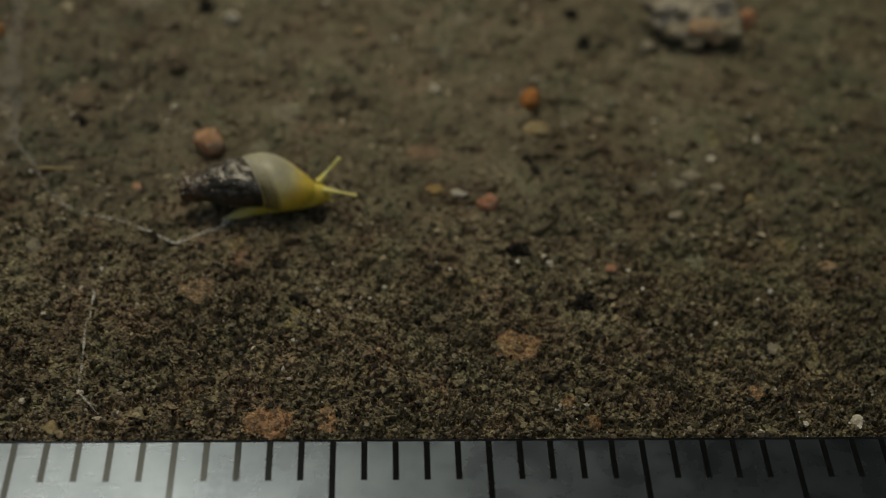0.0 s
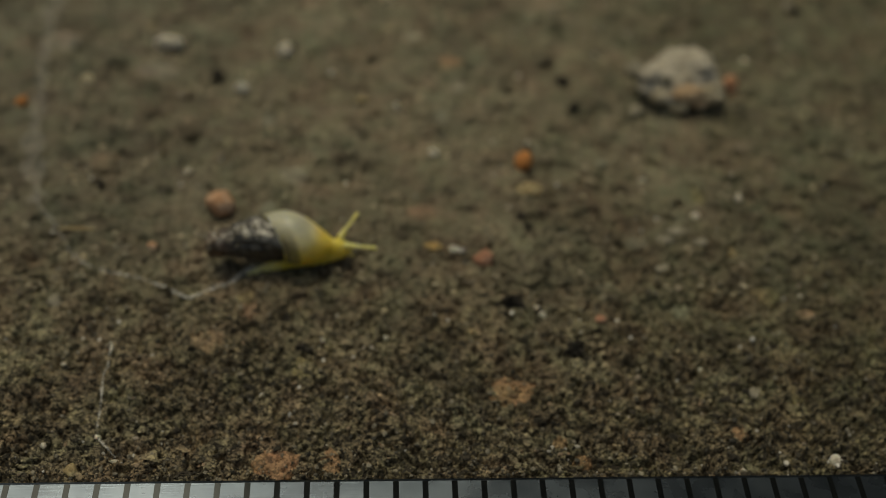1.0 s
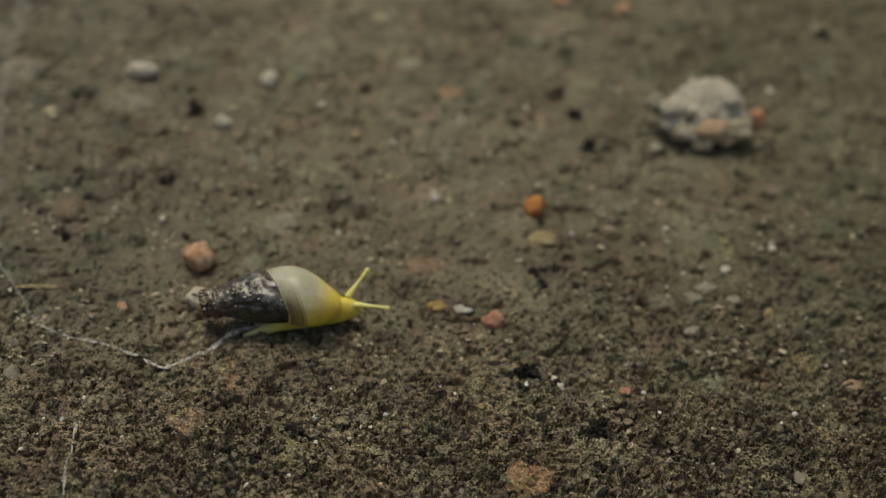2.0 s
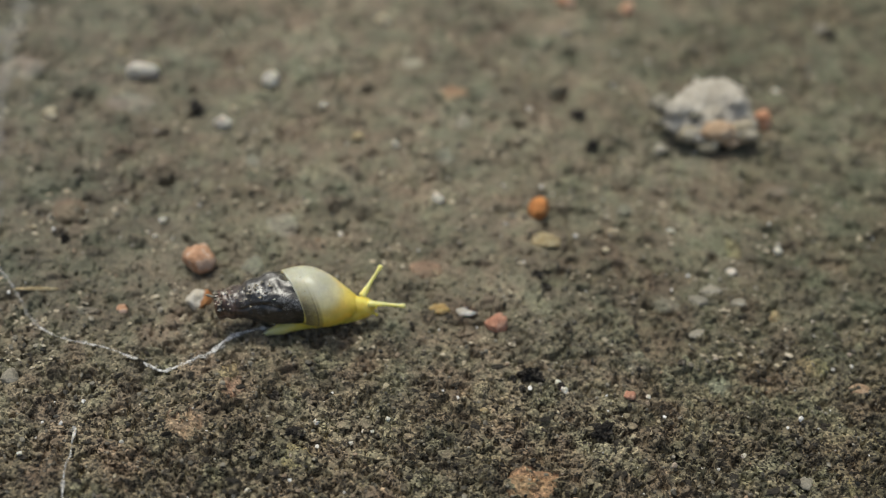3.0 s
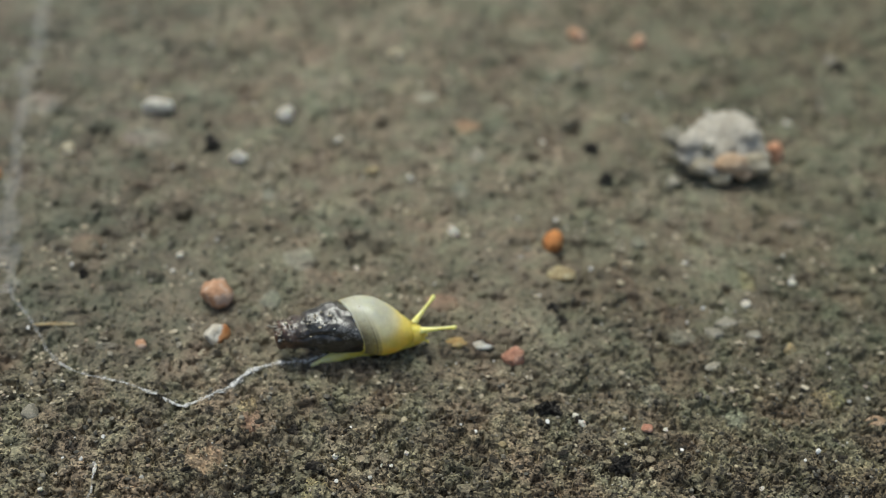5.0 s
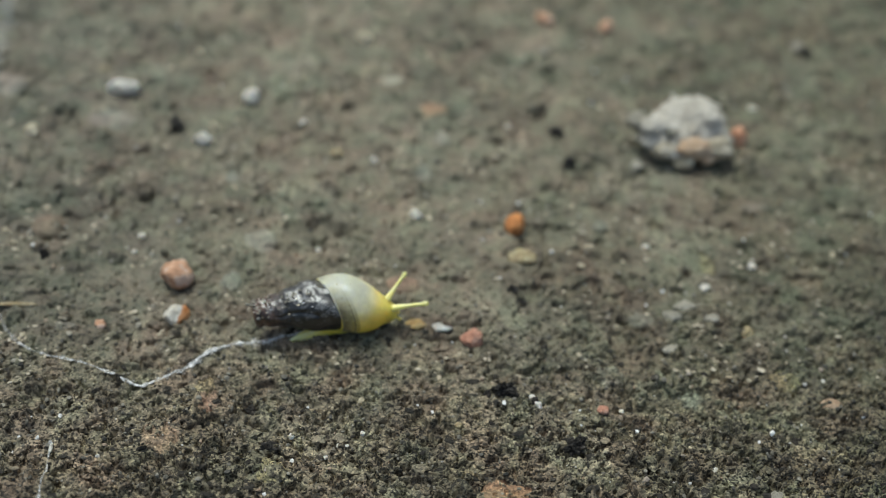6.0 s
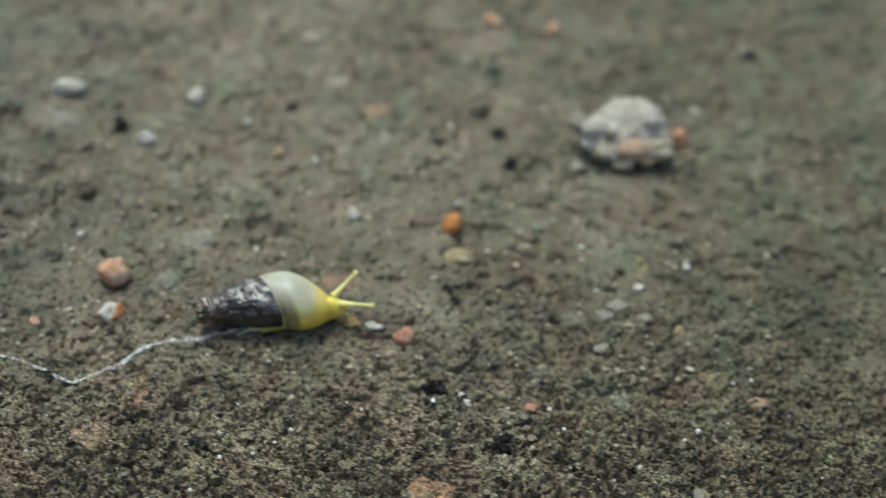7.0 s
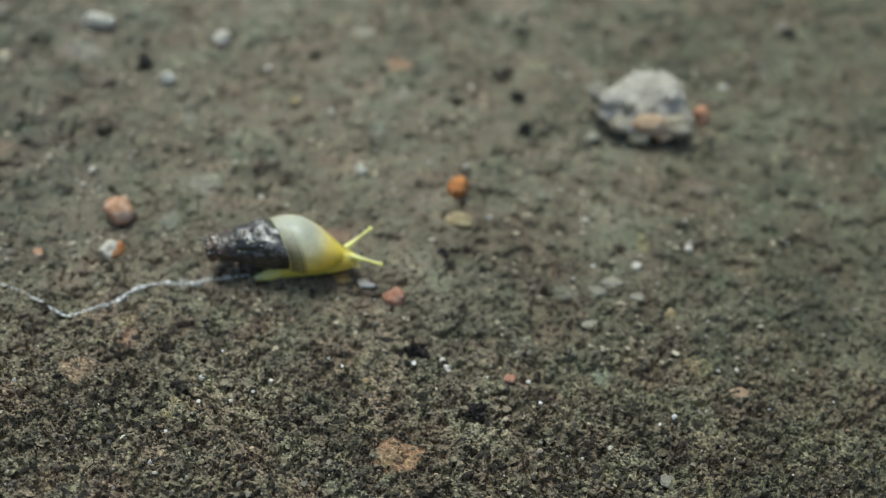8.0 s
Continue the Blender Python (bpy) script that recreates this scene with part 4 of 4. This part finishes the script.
def patch(x, y, wide, deep, material, label, seed, name="embedded_fragment", proud=0.02, turn=0.0):
    """A fragment set into the concrete, worn down to the same grit."""
    rings, sides = max(6, int(max(wide, deep) / 0.09)), 64
    t, a = np.meshgrid(np.linspace(0, 1, rings + 1)[1:], np.arange(sides) * 2 * np.pi / sides, indexing="ij")
    rim = np.array([1 + 0.38 * noise.noise(Vector((1.3 * math.cos(v), 1.3 * math.sin(v), seed))) + 0.16 * noise.noise(Vector((4 * math.cos(v), 4 * math.sin(v), seed))) for v in a[0]])
    px, py = x + t * rim * np.cos(a) * wide / 2, y + t * rim * np.sin(a) * deep / 2
    pz = 0.42 * relief(px, py) + 0.58 * smooth_height(x, y, 0.5) + 0.08 + proud - 0.09 * t**6
    verts = [(x, y, height(x, y) + proud), *np.stack([px, py, pz], -1).reshape(-1, 3).tolist()]
    bm = bmesh.new()
    vs = [bm.verts.new((Vector(v) - Vector((x, y, 0))) * MM) for v in verts]
    for k in range(sides):
        bm.faces.new((vs[0], vs[1 + k], vs[1 + (k + 1) % sides]))
    for r in range(rings - 1):
        for k in range(sides):
            i, j = 1 + r * sides + k, 1 + r * sides + (k + 1) % sides
            bm.faces.new((vs[i], vs[i + sides], vs[j + sides], vs[j]))
    low = [bm.verts.new(vs[1 + (rings - 1) * sides + k].co - Vector((0, 0, 0.15)) * MM) for k in range(sides)]
    for k in range(sides):
        bm.faces.new((vs[1 + (rings - 1) * sides + k], low[k], low[(k + 1) % sides], vs[1 + (rings - 1) * sides + (k + 1) % sides]))
    bm.faces.new(low[::-1])
    return thing(name, bm, material, label, "embedded fragment", "fragments set in the concrete", (x, y, 0), turn)


def build_boulder():
    """The pale stone: a rough matrix with coloured clasts, peaked, resting on a narrow base."""
    x, y, z = 15.65, 21.6, smooth_height(15.65, 21.6, 1.0)
    boulder = new("stone")
    boulder.location = Vector((x, y, z)) * MM
    tagged(boulder, "pale rough conglomerate stone with orange clasts", "stone")
    main = lump(2.05, 1.4, 1.5, 3, 0.2, 5)
    for v in main.verts:
        c = v.co / MM
        c.z += 0.42 + 0.16 * max(0.0, c.z) * math.exp(-(((c.x - 0.45) / 1.0) ** 2))
        # leaning back from the yard
        c.y += 0.5 * (c.z - 0.9)
        # pitted like old mortar
        c += c.normalized() * (0.16 * noise.noise(c * 2.1 + Vector((4, 0, 0))) + 0.11 * noise.noise(c * 5.5) - 0.16 * max(0.0, noise.noise(c * 1.7 + Vector((0, 9, 0))) - 0.2))
        # the narrow left foot
        c.x *= 1 - 0.2 * max(0.0, 0.9 - c.z) * (c.x < 0)
        if c.z < 0.72:
            pull = 1 - 0.85 * min(1, (0.72 - c.z) / 0.45)
            c.x, c.y = c.x * pull, c.y * pull
        v.co = Vector((c.x, c.y, max(c.z, -0.1))) * MM
    part("matrix", main, BOULDER, boulder, "pale cream rough matrix")
    for cx, cy, cz, rx, ry, rz, mat, seed in ((-2.15, 0.4, 1.3, 0.5, 0.45, 0.36, GREY, 201), (-1.4, 0.0, 1.35, 0.7, 0.6, 0.55, BOULDER, 207), (0.75, 0.1, 1.75, 0.55, 0.5, 0.5, BOULDER, 205), (0.1, -0.95, 0.95, 0.85, 0.45, 0.5, RUST, 202), (1.2, -0.75, 0.85, 0.7, 0.5, 0.48, TAN, 203),
                                              (-1.5, -0.35, 0.98, 0.52, 0.45, 0.4, BOULDER, 211), (-0.3, -1.25, 0.48, 0.42, 0.34, 0.3, CREAM, 204), (-1.05, -0.75, 0.78, 0.6, 0.45, 0.42, TAN, 206), (0.7, -1.05, 0.55, 0.42, 0.32, 0.28, RUST, 208)):
        clast = part("clast", lump(rx, ry, rz, seed, 0.4, 3), mat, boulder)
        clast.location = Vector((cx, cy, cz)) * MM
    # a darker lump in place of a recess, its shade put into the colour
    hollow = part("hollow", lump(0.28, 0.2, 0.17, 209, 0.5, 3), HOLLOW_SHADE, boulder, "lump coloured as the shade in a hollow")
    hollow.location = Vector((-0.9, -0.58, 1.5)) * MM


def build_stones():
    stone("pebble", 18.25, 22.6, 0.74, 1.3, CORAL, "small orange-red pebble against the pale stone", 5)
    stone("pebble", -14.73, 20.9, 0.62, 0.5, ORANGE, "small dull orange pebble on concrete", 66)
    stone("pebble", 13.45, 20.75, 0.62, 0.24, BEIGE, "small white flake beside the pale stone", 6, turn=-20)
    stone("pebble", 7.82, 17.1, 0.86, 0.82, ORANGE, "round bright orange clay pebble", 8, rough=0.22, sunk=0.12, facets=4)
    stone("pebble", 7.98, 15.1, 1.1, 0.34, OCHRE, "flat dull olive-yellow pebble", 9, deep=0.8, sunk=0.42, rough=0.55)
    stone("crumb", 3.87, 17.4, 0.5, 0.55, WHITE, "small white angular crumb", 10, "crumb", deep=0.45, rough=0.5)
    chip = stone("chip", 4.62, 11.55, 0.82, 0.26, PEARL, "pearly white chip with a brown hollow", 12, "chip", deep=0.42, turn=-8)
    hollow = part("hollow", lump(0.17, 0.07, 0.05, 13, 0.7, 3), UMBER, chip, "brown hollow of the chip")
    hollow.location = Vector((0.2, 0.07, 0.075)) * MM
    stone("flake", 3.68, 11.65, 0.75, 0.22, AMBER, "translucent amber flake on concrete", 13, "flake", deep=0.5, sunk=0.4)
    stone("pebble", 5.68, 11.05, 0.82, 0.6, RED, "dull salmon-red clay pebble", 14)
    crumb(6.6, 8.5, 0.95, 0.5, 0.52, SOOT, "black jagged humus crumb", 16)
    crumb(6.12, 8.52, 0.36, 0.36, 0.26, SOOT, "black humus crumb on concrete", 17)
    stone("crumb", 7.62, 8.3, 0.26, 0.26, WHITE, "tiny glassy white crumb", 18, "crumb", rough=0.5)
    stone("crumb", 7.82, 7.95, 0.3, 0.34, WHITE, "tiny glassy white crumb", 19, "crumb", rough=0.5)
    crumb(7.72, 8.08, 0.3, 0.3, 0.22, SOOT, "black speck between white crumbs", 20)
    crumb(8.88, 6.15, 0.72, 0.75, 0.5, SOOT, "dark brown-black humus crumb", 21)
    crumb(7.42, 13.2, 0.5, 0.38, 0.3, SOOT, "black humus crumb on concrete", 22)
    crumb(7.68, 12.62, 0.4, 0.26, 0.22, SOOT, "black humus crumb on concrete", 23)
    stone("pebble", 10.07, 7.68, 0.4, 0.24, RED, "tiny brick-red pebble on concrete", 24)
    stone("pebble", 18.28, 7.85, 0.85, 0.3, SAND, "pale orange flat pebble", 25, deep=0.55, rough=0.6, sunk=0.45)
    stone("pebble", 16.04, 11.25, 0.52, 0.36, OCHRE, "small yellowish pebble on concrete", 26)
    stone("pebble", 13.83, 12.5, 0.85, 0.3, BEIGE, "beige flat pebble on concrete", 27, deep=0.55)
    stone("pebble", 13.25, 11.98, 0.84, 0.2, GREY, "flat pale grey pebble", 28, deep=0.5)
    stone("pebble", 14.9, 13.5, 0.5, 0.2, WHITE, "small flat white pebble on concrete", 29, deep=0.34, rough=0.6, turn=15)
    stone("pebble", -8.65, 25.5, 1.42, 0.95, WHITE, "elongated white quartz pebble", 30, deep=0.7, sunk=0.26, rough=0.15, turn=4)
    stone("pebble", -3.13, 24.95, 0.8, 0.8, WHITE, "cream-white quartz pebble on concrete", 31, sunk=0.26)
    stone("pebble", -4.92, 22.0, 0.86, 0.6, WHITE, "flattish white quartz pebble", 32, deep=0.5, sunk=0.28)
    stone("pebble", -4.5, 22.9, 0.42, 0.5, CREAM, "small cream pebble on concrete", 33)
    stone("pebble", -12.1, 22.5, 0.66, 0.5, CREAM, "small cream pebble on concrete", 34)
    stone("pebble", 1.93, 29.45, 0.78, 0.5, CREAM, "yellowish cream pebble on concrete", 35)
    stone("pebble", 0.68, 21.2, 0.5, 0.28, OCHRE, "small tan pebble on concrete", 36)
    stone("pebble", 22.8, 29.4, 0.82, 0.62, GREY, "pale grey pebble on concrete", 37)
    # black lump painted where the grey pebble's shadow falls
    crumb(22.95, 28.95, 0.8, 0.5, 0.4, SOOT, "dark crumb in place of a pebble's shadow", 38)
    stone("pebble", 10.6, 31.3, 0.95, 0.6, PEACH, "orange-brown pebble on concrete", 39)
    stone("pebble", 13.55, 30.7, 0.82, 0.6, PEACH, "reddish pebble on concrete", 40)
    stone("pebble", 10.38, 29.1, 0.58, 0.3, GREY, "pale small pebble on concrete", 41)
    stone("pebble", 26.87, 18.15, 1.2, 1.0, RED, "rounded orange-red clay pebble", 42, rough=0.16)
    stone("pebble", 30.15, 28.9, 1.05, 1.3, CREAM, "upright yellow-orange pebble on concrete", 43)
    stone("pebble", 25.0, 10.7, 0.48, 0.55, WHITE, "small pale yellow pebble", 44)
    stone("pebble", -5.2, 14.2, 1.22, 1.05, PEACH, "rounded dull orange clay pebble", 45, rough=0.3, sunk=0.2, facets=3)
    stone("pebble", -5.03, 12.15, 0.98, 0.74, TWOTONE, "white pebble with an orange end", 46, deep=0.8)
    stone("crumb", -7.75, 11.75, 0.42, 0.2, PEACH, "small pale pinkish crumb on concrete", 47, "crumb")
    stone("twig", -10.95, 12.72, 1.7, 0.16, OCHRE, "thin dry yellowish plant fibre", 48, "plant fibre", deep=0.18, rough=0.1)
    stone("pebble", -11.1, 8.65, 0.68, 0.4, GREY, "pale grey pebble on concrete", 49)
    stone("pebble", 17.69, 1.1, 0.5, 0.5, WHITE, "round white grain on concrete", 50, rough=0.15)
    stone("pebble", -9.1, 0.85, 0.52, 0.55, OCHRE, "yellow pebble beside the ruler", 51)
    stone("crumb", -8.45, 2.3, 0.3, 0.35, WHITE, "small white crumb on concrete", 52, "crumb", rough=0.5)
    stone("crumb", -7.7, 1.25, 0.4, 0.16, WHITE, "thin white splinter on concrete", 53, "crumb", deep=0.14)
    stone("pebble", 15.42, 4.13, 0.56, 0.3, GREY, "flat pale grey pebble", 54)
    crumb(10.23, 22.9, 0.74, 0.6, 0.3, SOOT, "dark mark on concrete built as a crumb", 55)
    crumb(10.6, 20.85, 0.54, 0.54, 0.34, SOOT, "dark mark on concrete built as a crumb", 56)
    crumb(-6.1, 23.0, 0.74, 0.74, 0.4, SOOT, "dark mark on concrete built as a crumb", 57)
    # black lump in place of a pit, whose shade it paints
    crumb(-10.35, 15.25, 0.44, 0.44, 0.3, SOOT, "dark mark on concrete built as a crumb", 58)
    crumb(-1.37, 6.25, 0.8, 0.5, 0.24, SOOT, "dark flat humus crumb", 59)
    crumb(-2.1, 7.95, 0.46, 0.46, 0.26, SOOT, "dark mark on concrete built as a crumb", 61)
    stone("splinter", -8.57, 6.3, 0.13, 0.12, WHITE, "thin bluish white splinter on concrete", 62, "splinter", deep=0.55)
    stone("flake", 13.02, 10.55, 0.72, 0.16, BEIGE, "thin pale beige flake on concrete", 63, "flake", deep=0.35, turn=10)
    stone("flake", 14.8, 11.9, 0.6, 0.16, BEIGE, "thin pale beige flake on concrete", 64, "flake", deep=0.4)
    stone("pebble", 5.0, 7.2, 0.3, 0.2, OCHRE, "tiny yellowish pebble on concrete", 65)
    seed = 100
    # white specks, each a grain of its own
    for x, y, w in ((10.73, 7.68, 0.2), (17.05, 14.75, 0.34), (12.98, 15.8, 0.26), (13.57, 5.2, 0.19), (18.32, 8.92, 0.16), (-0.77, 23.25, 0.34), (8.14, 23.5, 0.34),
                    (2.24, 20.8, 0.32), (19.57, 25.0, 0.46), (-6.99, 15.5, 0.24), (-6.8, 16.3, 0.3), (0.87, 6.33, 0.16), (1.18, 6.21, 0.14)):
        stone("grain", x, y, w, w * 0.7, WHITE, "white quartz grain on concrete", seed, "grain", "white grains", rough=0.6, facets=7, turn=seed * 29)
        seed += 1
    for x, y, w in ((1.68, 6.76, 0.19), (-0.68, 6.7, 0.22), (-2.81, 4.0, 0.2), (0.46, 5.82, 0.2), (0.03, 15.7, 0.28), (14.25, 0.6, 0.2), (-10.28, 1.93, 0.24), (-10.17, 5.52, 0.2)):
        stone("grain", x, y, w, w * 0.7, WHITE, "white quartz grain on concrete", seed, "grain", "white grains", rough=0.6, facets=7, turn=seed * 29)
        seed += 1
    for x, y, w in ((10.2, 14.54, 0.36), (11.91, 14.88, 0.24), (15.64, 12.66, 0.26), (20.46, 15.28, 0.4), (2.04, 18.73, 0.34), (4.33, 18.76, 0.28), (7.08, 18.71, 0.26), (-5.63, 28.32, 0.55),
                    (-11.08, 16.53, 0.34), (-12.06, 16.68, 0.27), (-11.61, 15.97, 0.28), (-10.44, 9.99, 0.22), (1.65, 8.25, 0.3), (-10.42, 11.28, 0.27), (-8.76, 11.25, 0.28), (-8.15, 10.78, 0.2),
                    (-7.4, 11.06, 0.2), (-6.39, 11.73, 0.24), (-3.23, 9.96, 0.18), (6.3, 12.38, 0.27), (6.78, 16.64, 0.33)):
        stone("crumb", x, y, w, w * 0.5, CREAM if seed % 3 else BEIGE, "small pale cement crumb on concrete", seed, "crumb", "pale crumbs", deep=w * 0.7, rough=0.6, turn=seed * 37)
        seed += 1
    for x, y, w in ((9.72, 8.31, 0.15), (10.54, 6.09, 0.15), (10.93, 6.65, 0.13), (15.61, 8.96, 0.18), (13.42, 8.74, 0.13), (6.57, 6.65, 0.13), (7.48, 6.99, 0.14), (-7.0, 4.51, 0.14), (-7.93, 4.8, 0.12)):
        stone("grain", x, y, w, w * 0.6, CREAM, "pale quartz grain on concrete", seed, "grain", "white grains", rough=0.6, facets=7, turn=seed * 41)
        seed += 1
    for k, (x, y, w, d) in enumerate(((18.06, 18.03, 1.3, 0.6), (15.25, 14.64, 0.6, 1.3), (12.15, 11.86, 1.0, 0.7), (13.4, 8.16, 0.8, 0.8), (13.36, 6.58, 0.85, 0.7), (3.14, 26.29, 1.2, 0.8), (6.7, 25.67, 1.1, 0.8),
                                      (5.23, 22.32, 0.7, 0.9), (4.27, 19.96, 0.7, 1.1), (-13.84, 25.64, 1.8, 1.5), (-3.55, 19.7, 0.75, 0.6), (-1.33, 5.15, 1.0, 1.1), (-3.77, 8.78, 0.8, 0.9), (-3.19, 13.71, 0.85, 1.0),
                                      (-8.96, 11.63, 0.9, 0.35))):
        patch(x, y, w, d, OCHRE_SET if k in (1, 11, 12) else PALE_SET, "worn pale mortar fragment flush in concrete", 170 + k, proud=0.0)
    brick = "worn orange brick fragment flush in concrete"
    patch(6.24, 4.11, 1.75, 1.3, BRICK_SET, brick, 140, proud=0.02)
    patch(-2.15, 0.95, 1.7, 1.3, BRICK_SET, brick, 141)
    patch(-0.25, 0.95, 0.8, 1.1, BRICK_SET, brick, 142)
    patch(8.61, 0.95, 0.66, 0.65, BRICK_SET, "small orange brick fragment in concrete", 143)
    patch(7.86, 1.7, 0.56, 0.65, BRICK_SET, "small orange brick fragment in concrete", 144)
    patch(14.47, 2.1, 0.6, 0.75, BRICK_SET, "small orange brick fragment in concrete", 145)
    patch(-5.1, 6.62, 1.4, 1.3, PEACH_SET, "worn reddish fragment flush in concrete", 146, proud=0.0)
    patch(-3.64, 8.14, 0.96, 1.0, PEACH_SET, "worn reddish fragment flush in concrete", 147, proud=-0.01)
    patch(3.21, 13.6, 1.17, 1.0, PEACH_SET, "peach-coloured fragment flush in concrete", 148)
    patch(4.93, 24.3, 1.15, 0.9, BRICK_SET, "orange fragment flush in concrete", 149)
    patch(-10.45, 16.8, 1.3, 1.1, PEACH_SET, "worn reddish fragment flush in concrete", 150)
    patch(-9.68, 26.85, 0.8, 0.5, OCHRE_SET, "ochre fragment flush in concrete", 151)
    patch(-9.0, 23.5, 2.2, 1.5, PALE_SET, "pale grey cement fragment in concrete", 152, proud=-0.03)
    patch(-2.15, 15.95, 1.3, 1.2, PALE_SET, "pale grey cement fragment in concrete", 153)
    patch(11.34, 16.8, 0.7, 0.6, PALE_SET, "pale grey cement fragment in concrete", 154)
    patch(10.53, 9.1, 1.25, 1.0, PALE_SET, "pale greenish cement fragment in concrete", 157, proud=0.0)
    patch(16.96, 8.9, 1.1, 1.0, OCHRE_SET, "cracked yellowish fragment in concrete", 155, proud=0.0)
    patch(16.97, 3.9, 0.56, 0.9, OCHRE_SET, "yellow-green fragment flush in concrete", 156, proud=0.0)


# ---- what moves ----
CRAWL = [(0.0, -2.7, 10.42, 6.5), (1.0, -2.05, 10.52, 6.0), (1.5, -1.76, 10.6, 5.0), (3.5, -0.78, 10.9, 6.5), (4.0, -0.45, 10.98, 6.8), (5.5, 0.42, 11.17, 7.5),
         (6.0, 0.66, 11.26, 8.0), (6.5, 0.98, 11.33, 8.5), (7.0, 1.19, 11.4, 8.0), (7.5, 1.5, 11.5, 8.4), (8.0, 1.85, 11.62, 8.9)]
# the shell is pulled along in waves: seconds, forward, up, nose-down tilt
SHELL_PULL = [(0.0, 0.0, -0.15, 0.0), (1.0, -0.14, -0.15, 0.0), (1.5, -0.1, -0.17, 0.0), (3.5, 0.0, -0.25, 0.0), (4.0, 0.14, -0.32, 0.0), (5.5, 0.16, -0.25, 0.0), (6.0, 0.35, -0.3, 0.0), (6.5, 0.22, -0.28, 0.0),
              (7.0, 0.15, -0.4, 0.0), (7.5, 0.07, -0.12, 0.0), (8.0, 0.0, -0.08, 0.0)]
# tentacles: seconds, turn to the left, rise, in degrees
NEAR_HORN = [(0.0, -24, 4), (1.5, -18, 5), (3.0, -14, 3), (3.5, -10, 8), (4.0, -13, 4), (5.5, -6, 10), (6.5, -10, 9), (7.0, -18, 6), (7.5, -10, 9), (8.0, -30, 8)]
FAR_HORN = [(0.0, 38, 24), (0.5, 44, 27), (1.5, 42, 27), (3.0, 46, 31), (3.5, 44, 29), (4.0, 40, 22), (5.5, 43, 23), (6.5, 38, 29), (7.0, 32, 27), (7.5, 38, 27), (8.0, 32, 18)]


def motions(snail, shell, horns, fresh):
    walk(snail, [(t, pose(x * MM, y * MM, 0.06 * MM, 0, 0, yaw)) for t, x, y, yaw in CRAWL])
    for horn, rows in zip(horns, (NEAR_HORN, FAR_HORN)):
        at = horn.location.copy()
        walk(horn, [(t, pose(at.x, at.y, at.z, 0, -rise, turn)) for t, turn, rise in rows])
    walk(shell, [(t, pose(x * MM, 0, z * MM, 0, tip, 0)) for t, x, z, tip in SHELL_PULL])
    # the freshest slime slides out from under the foot
    walk(fresh, [(0.0, pose(-1.6 * MM, -0.55 * MM, 0)), (2.4, pose(0, 0, 0)), (8.0, pose(0, 0, 0))])


build_ground()
build_wall()
build_grains()
build_soil_crumbs()
build_specks()
build_clods()
build_ruler()
SNAIL, SHELL, HORNS = build_snail()
FRESH = build_trail()
build_boulder()
build_stones()
motions(SNAIL, SHELL, HORNS, FRESH)
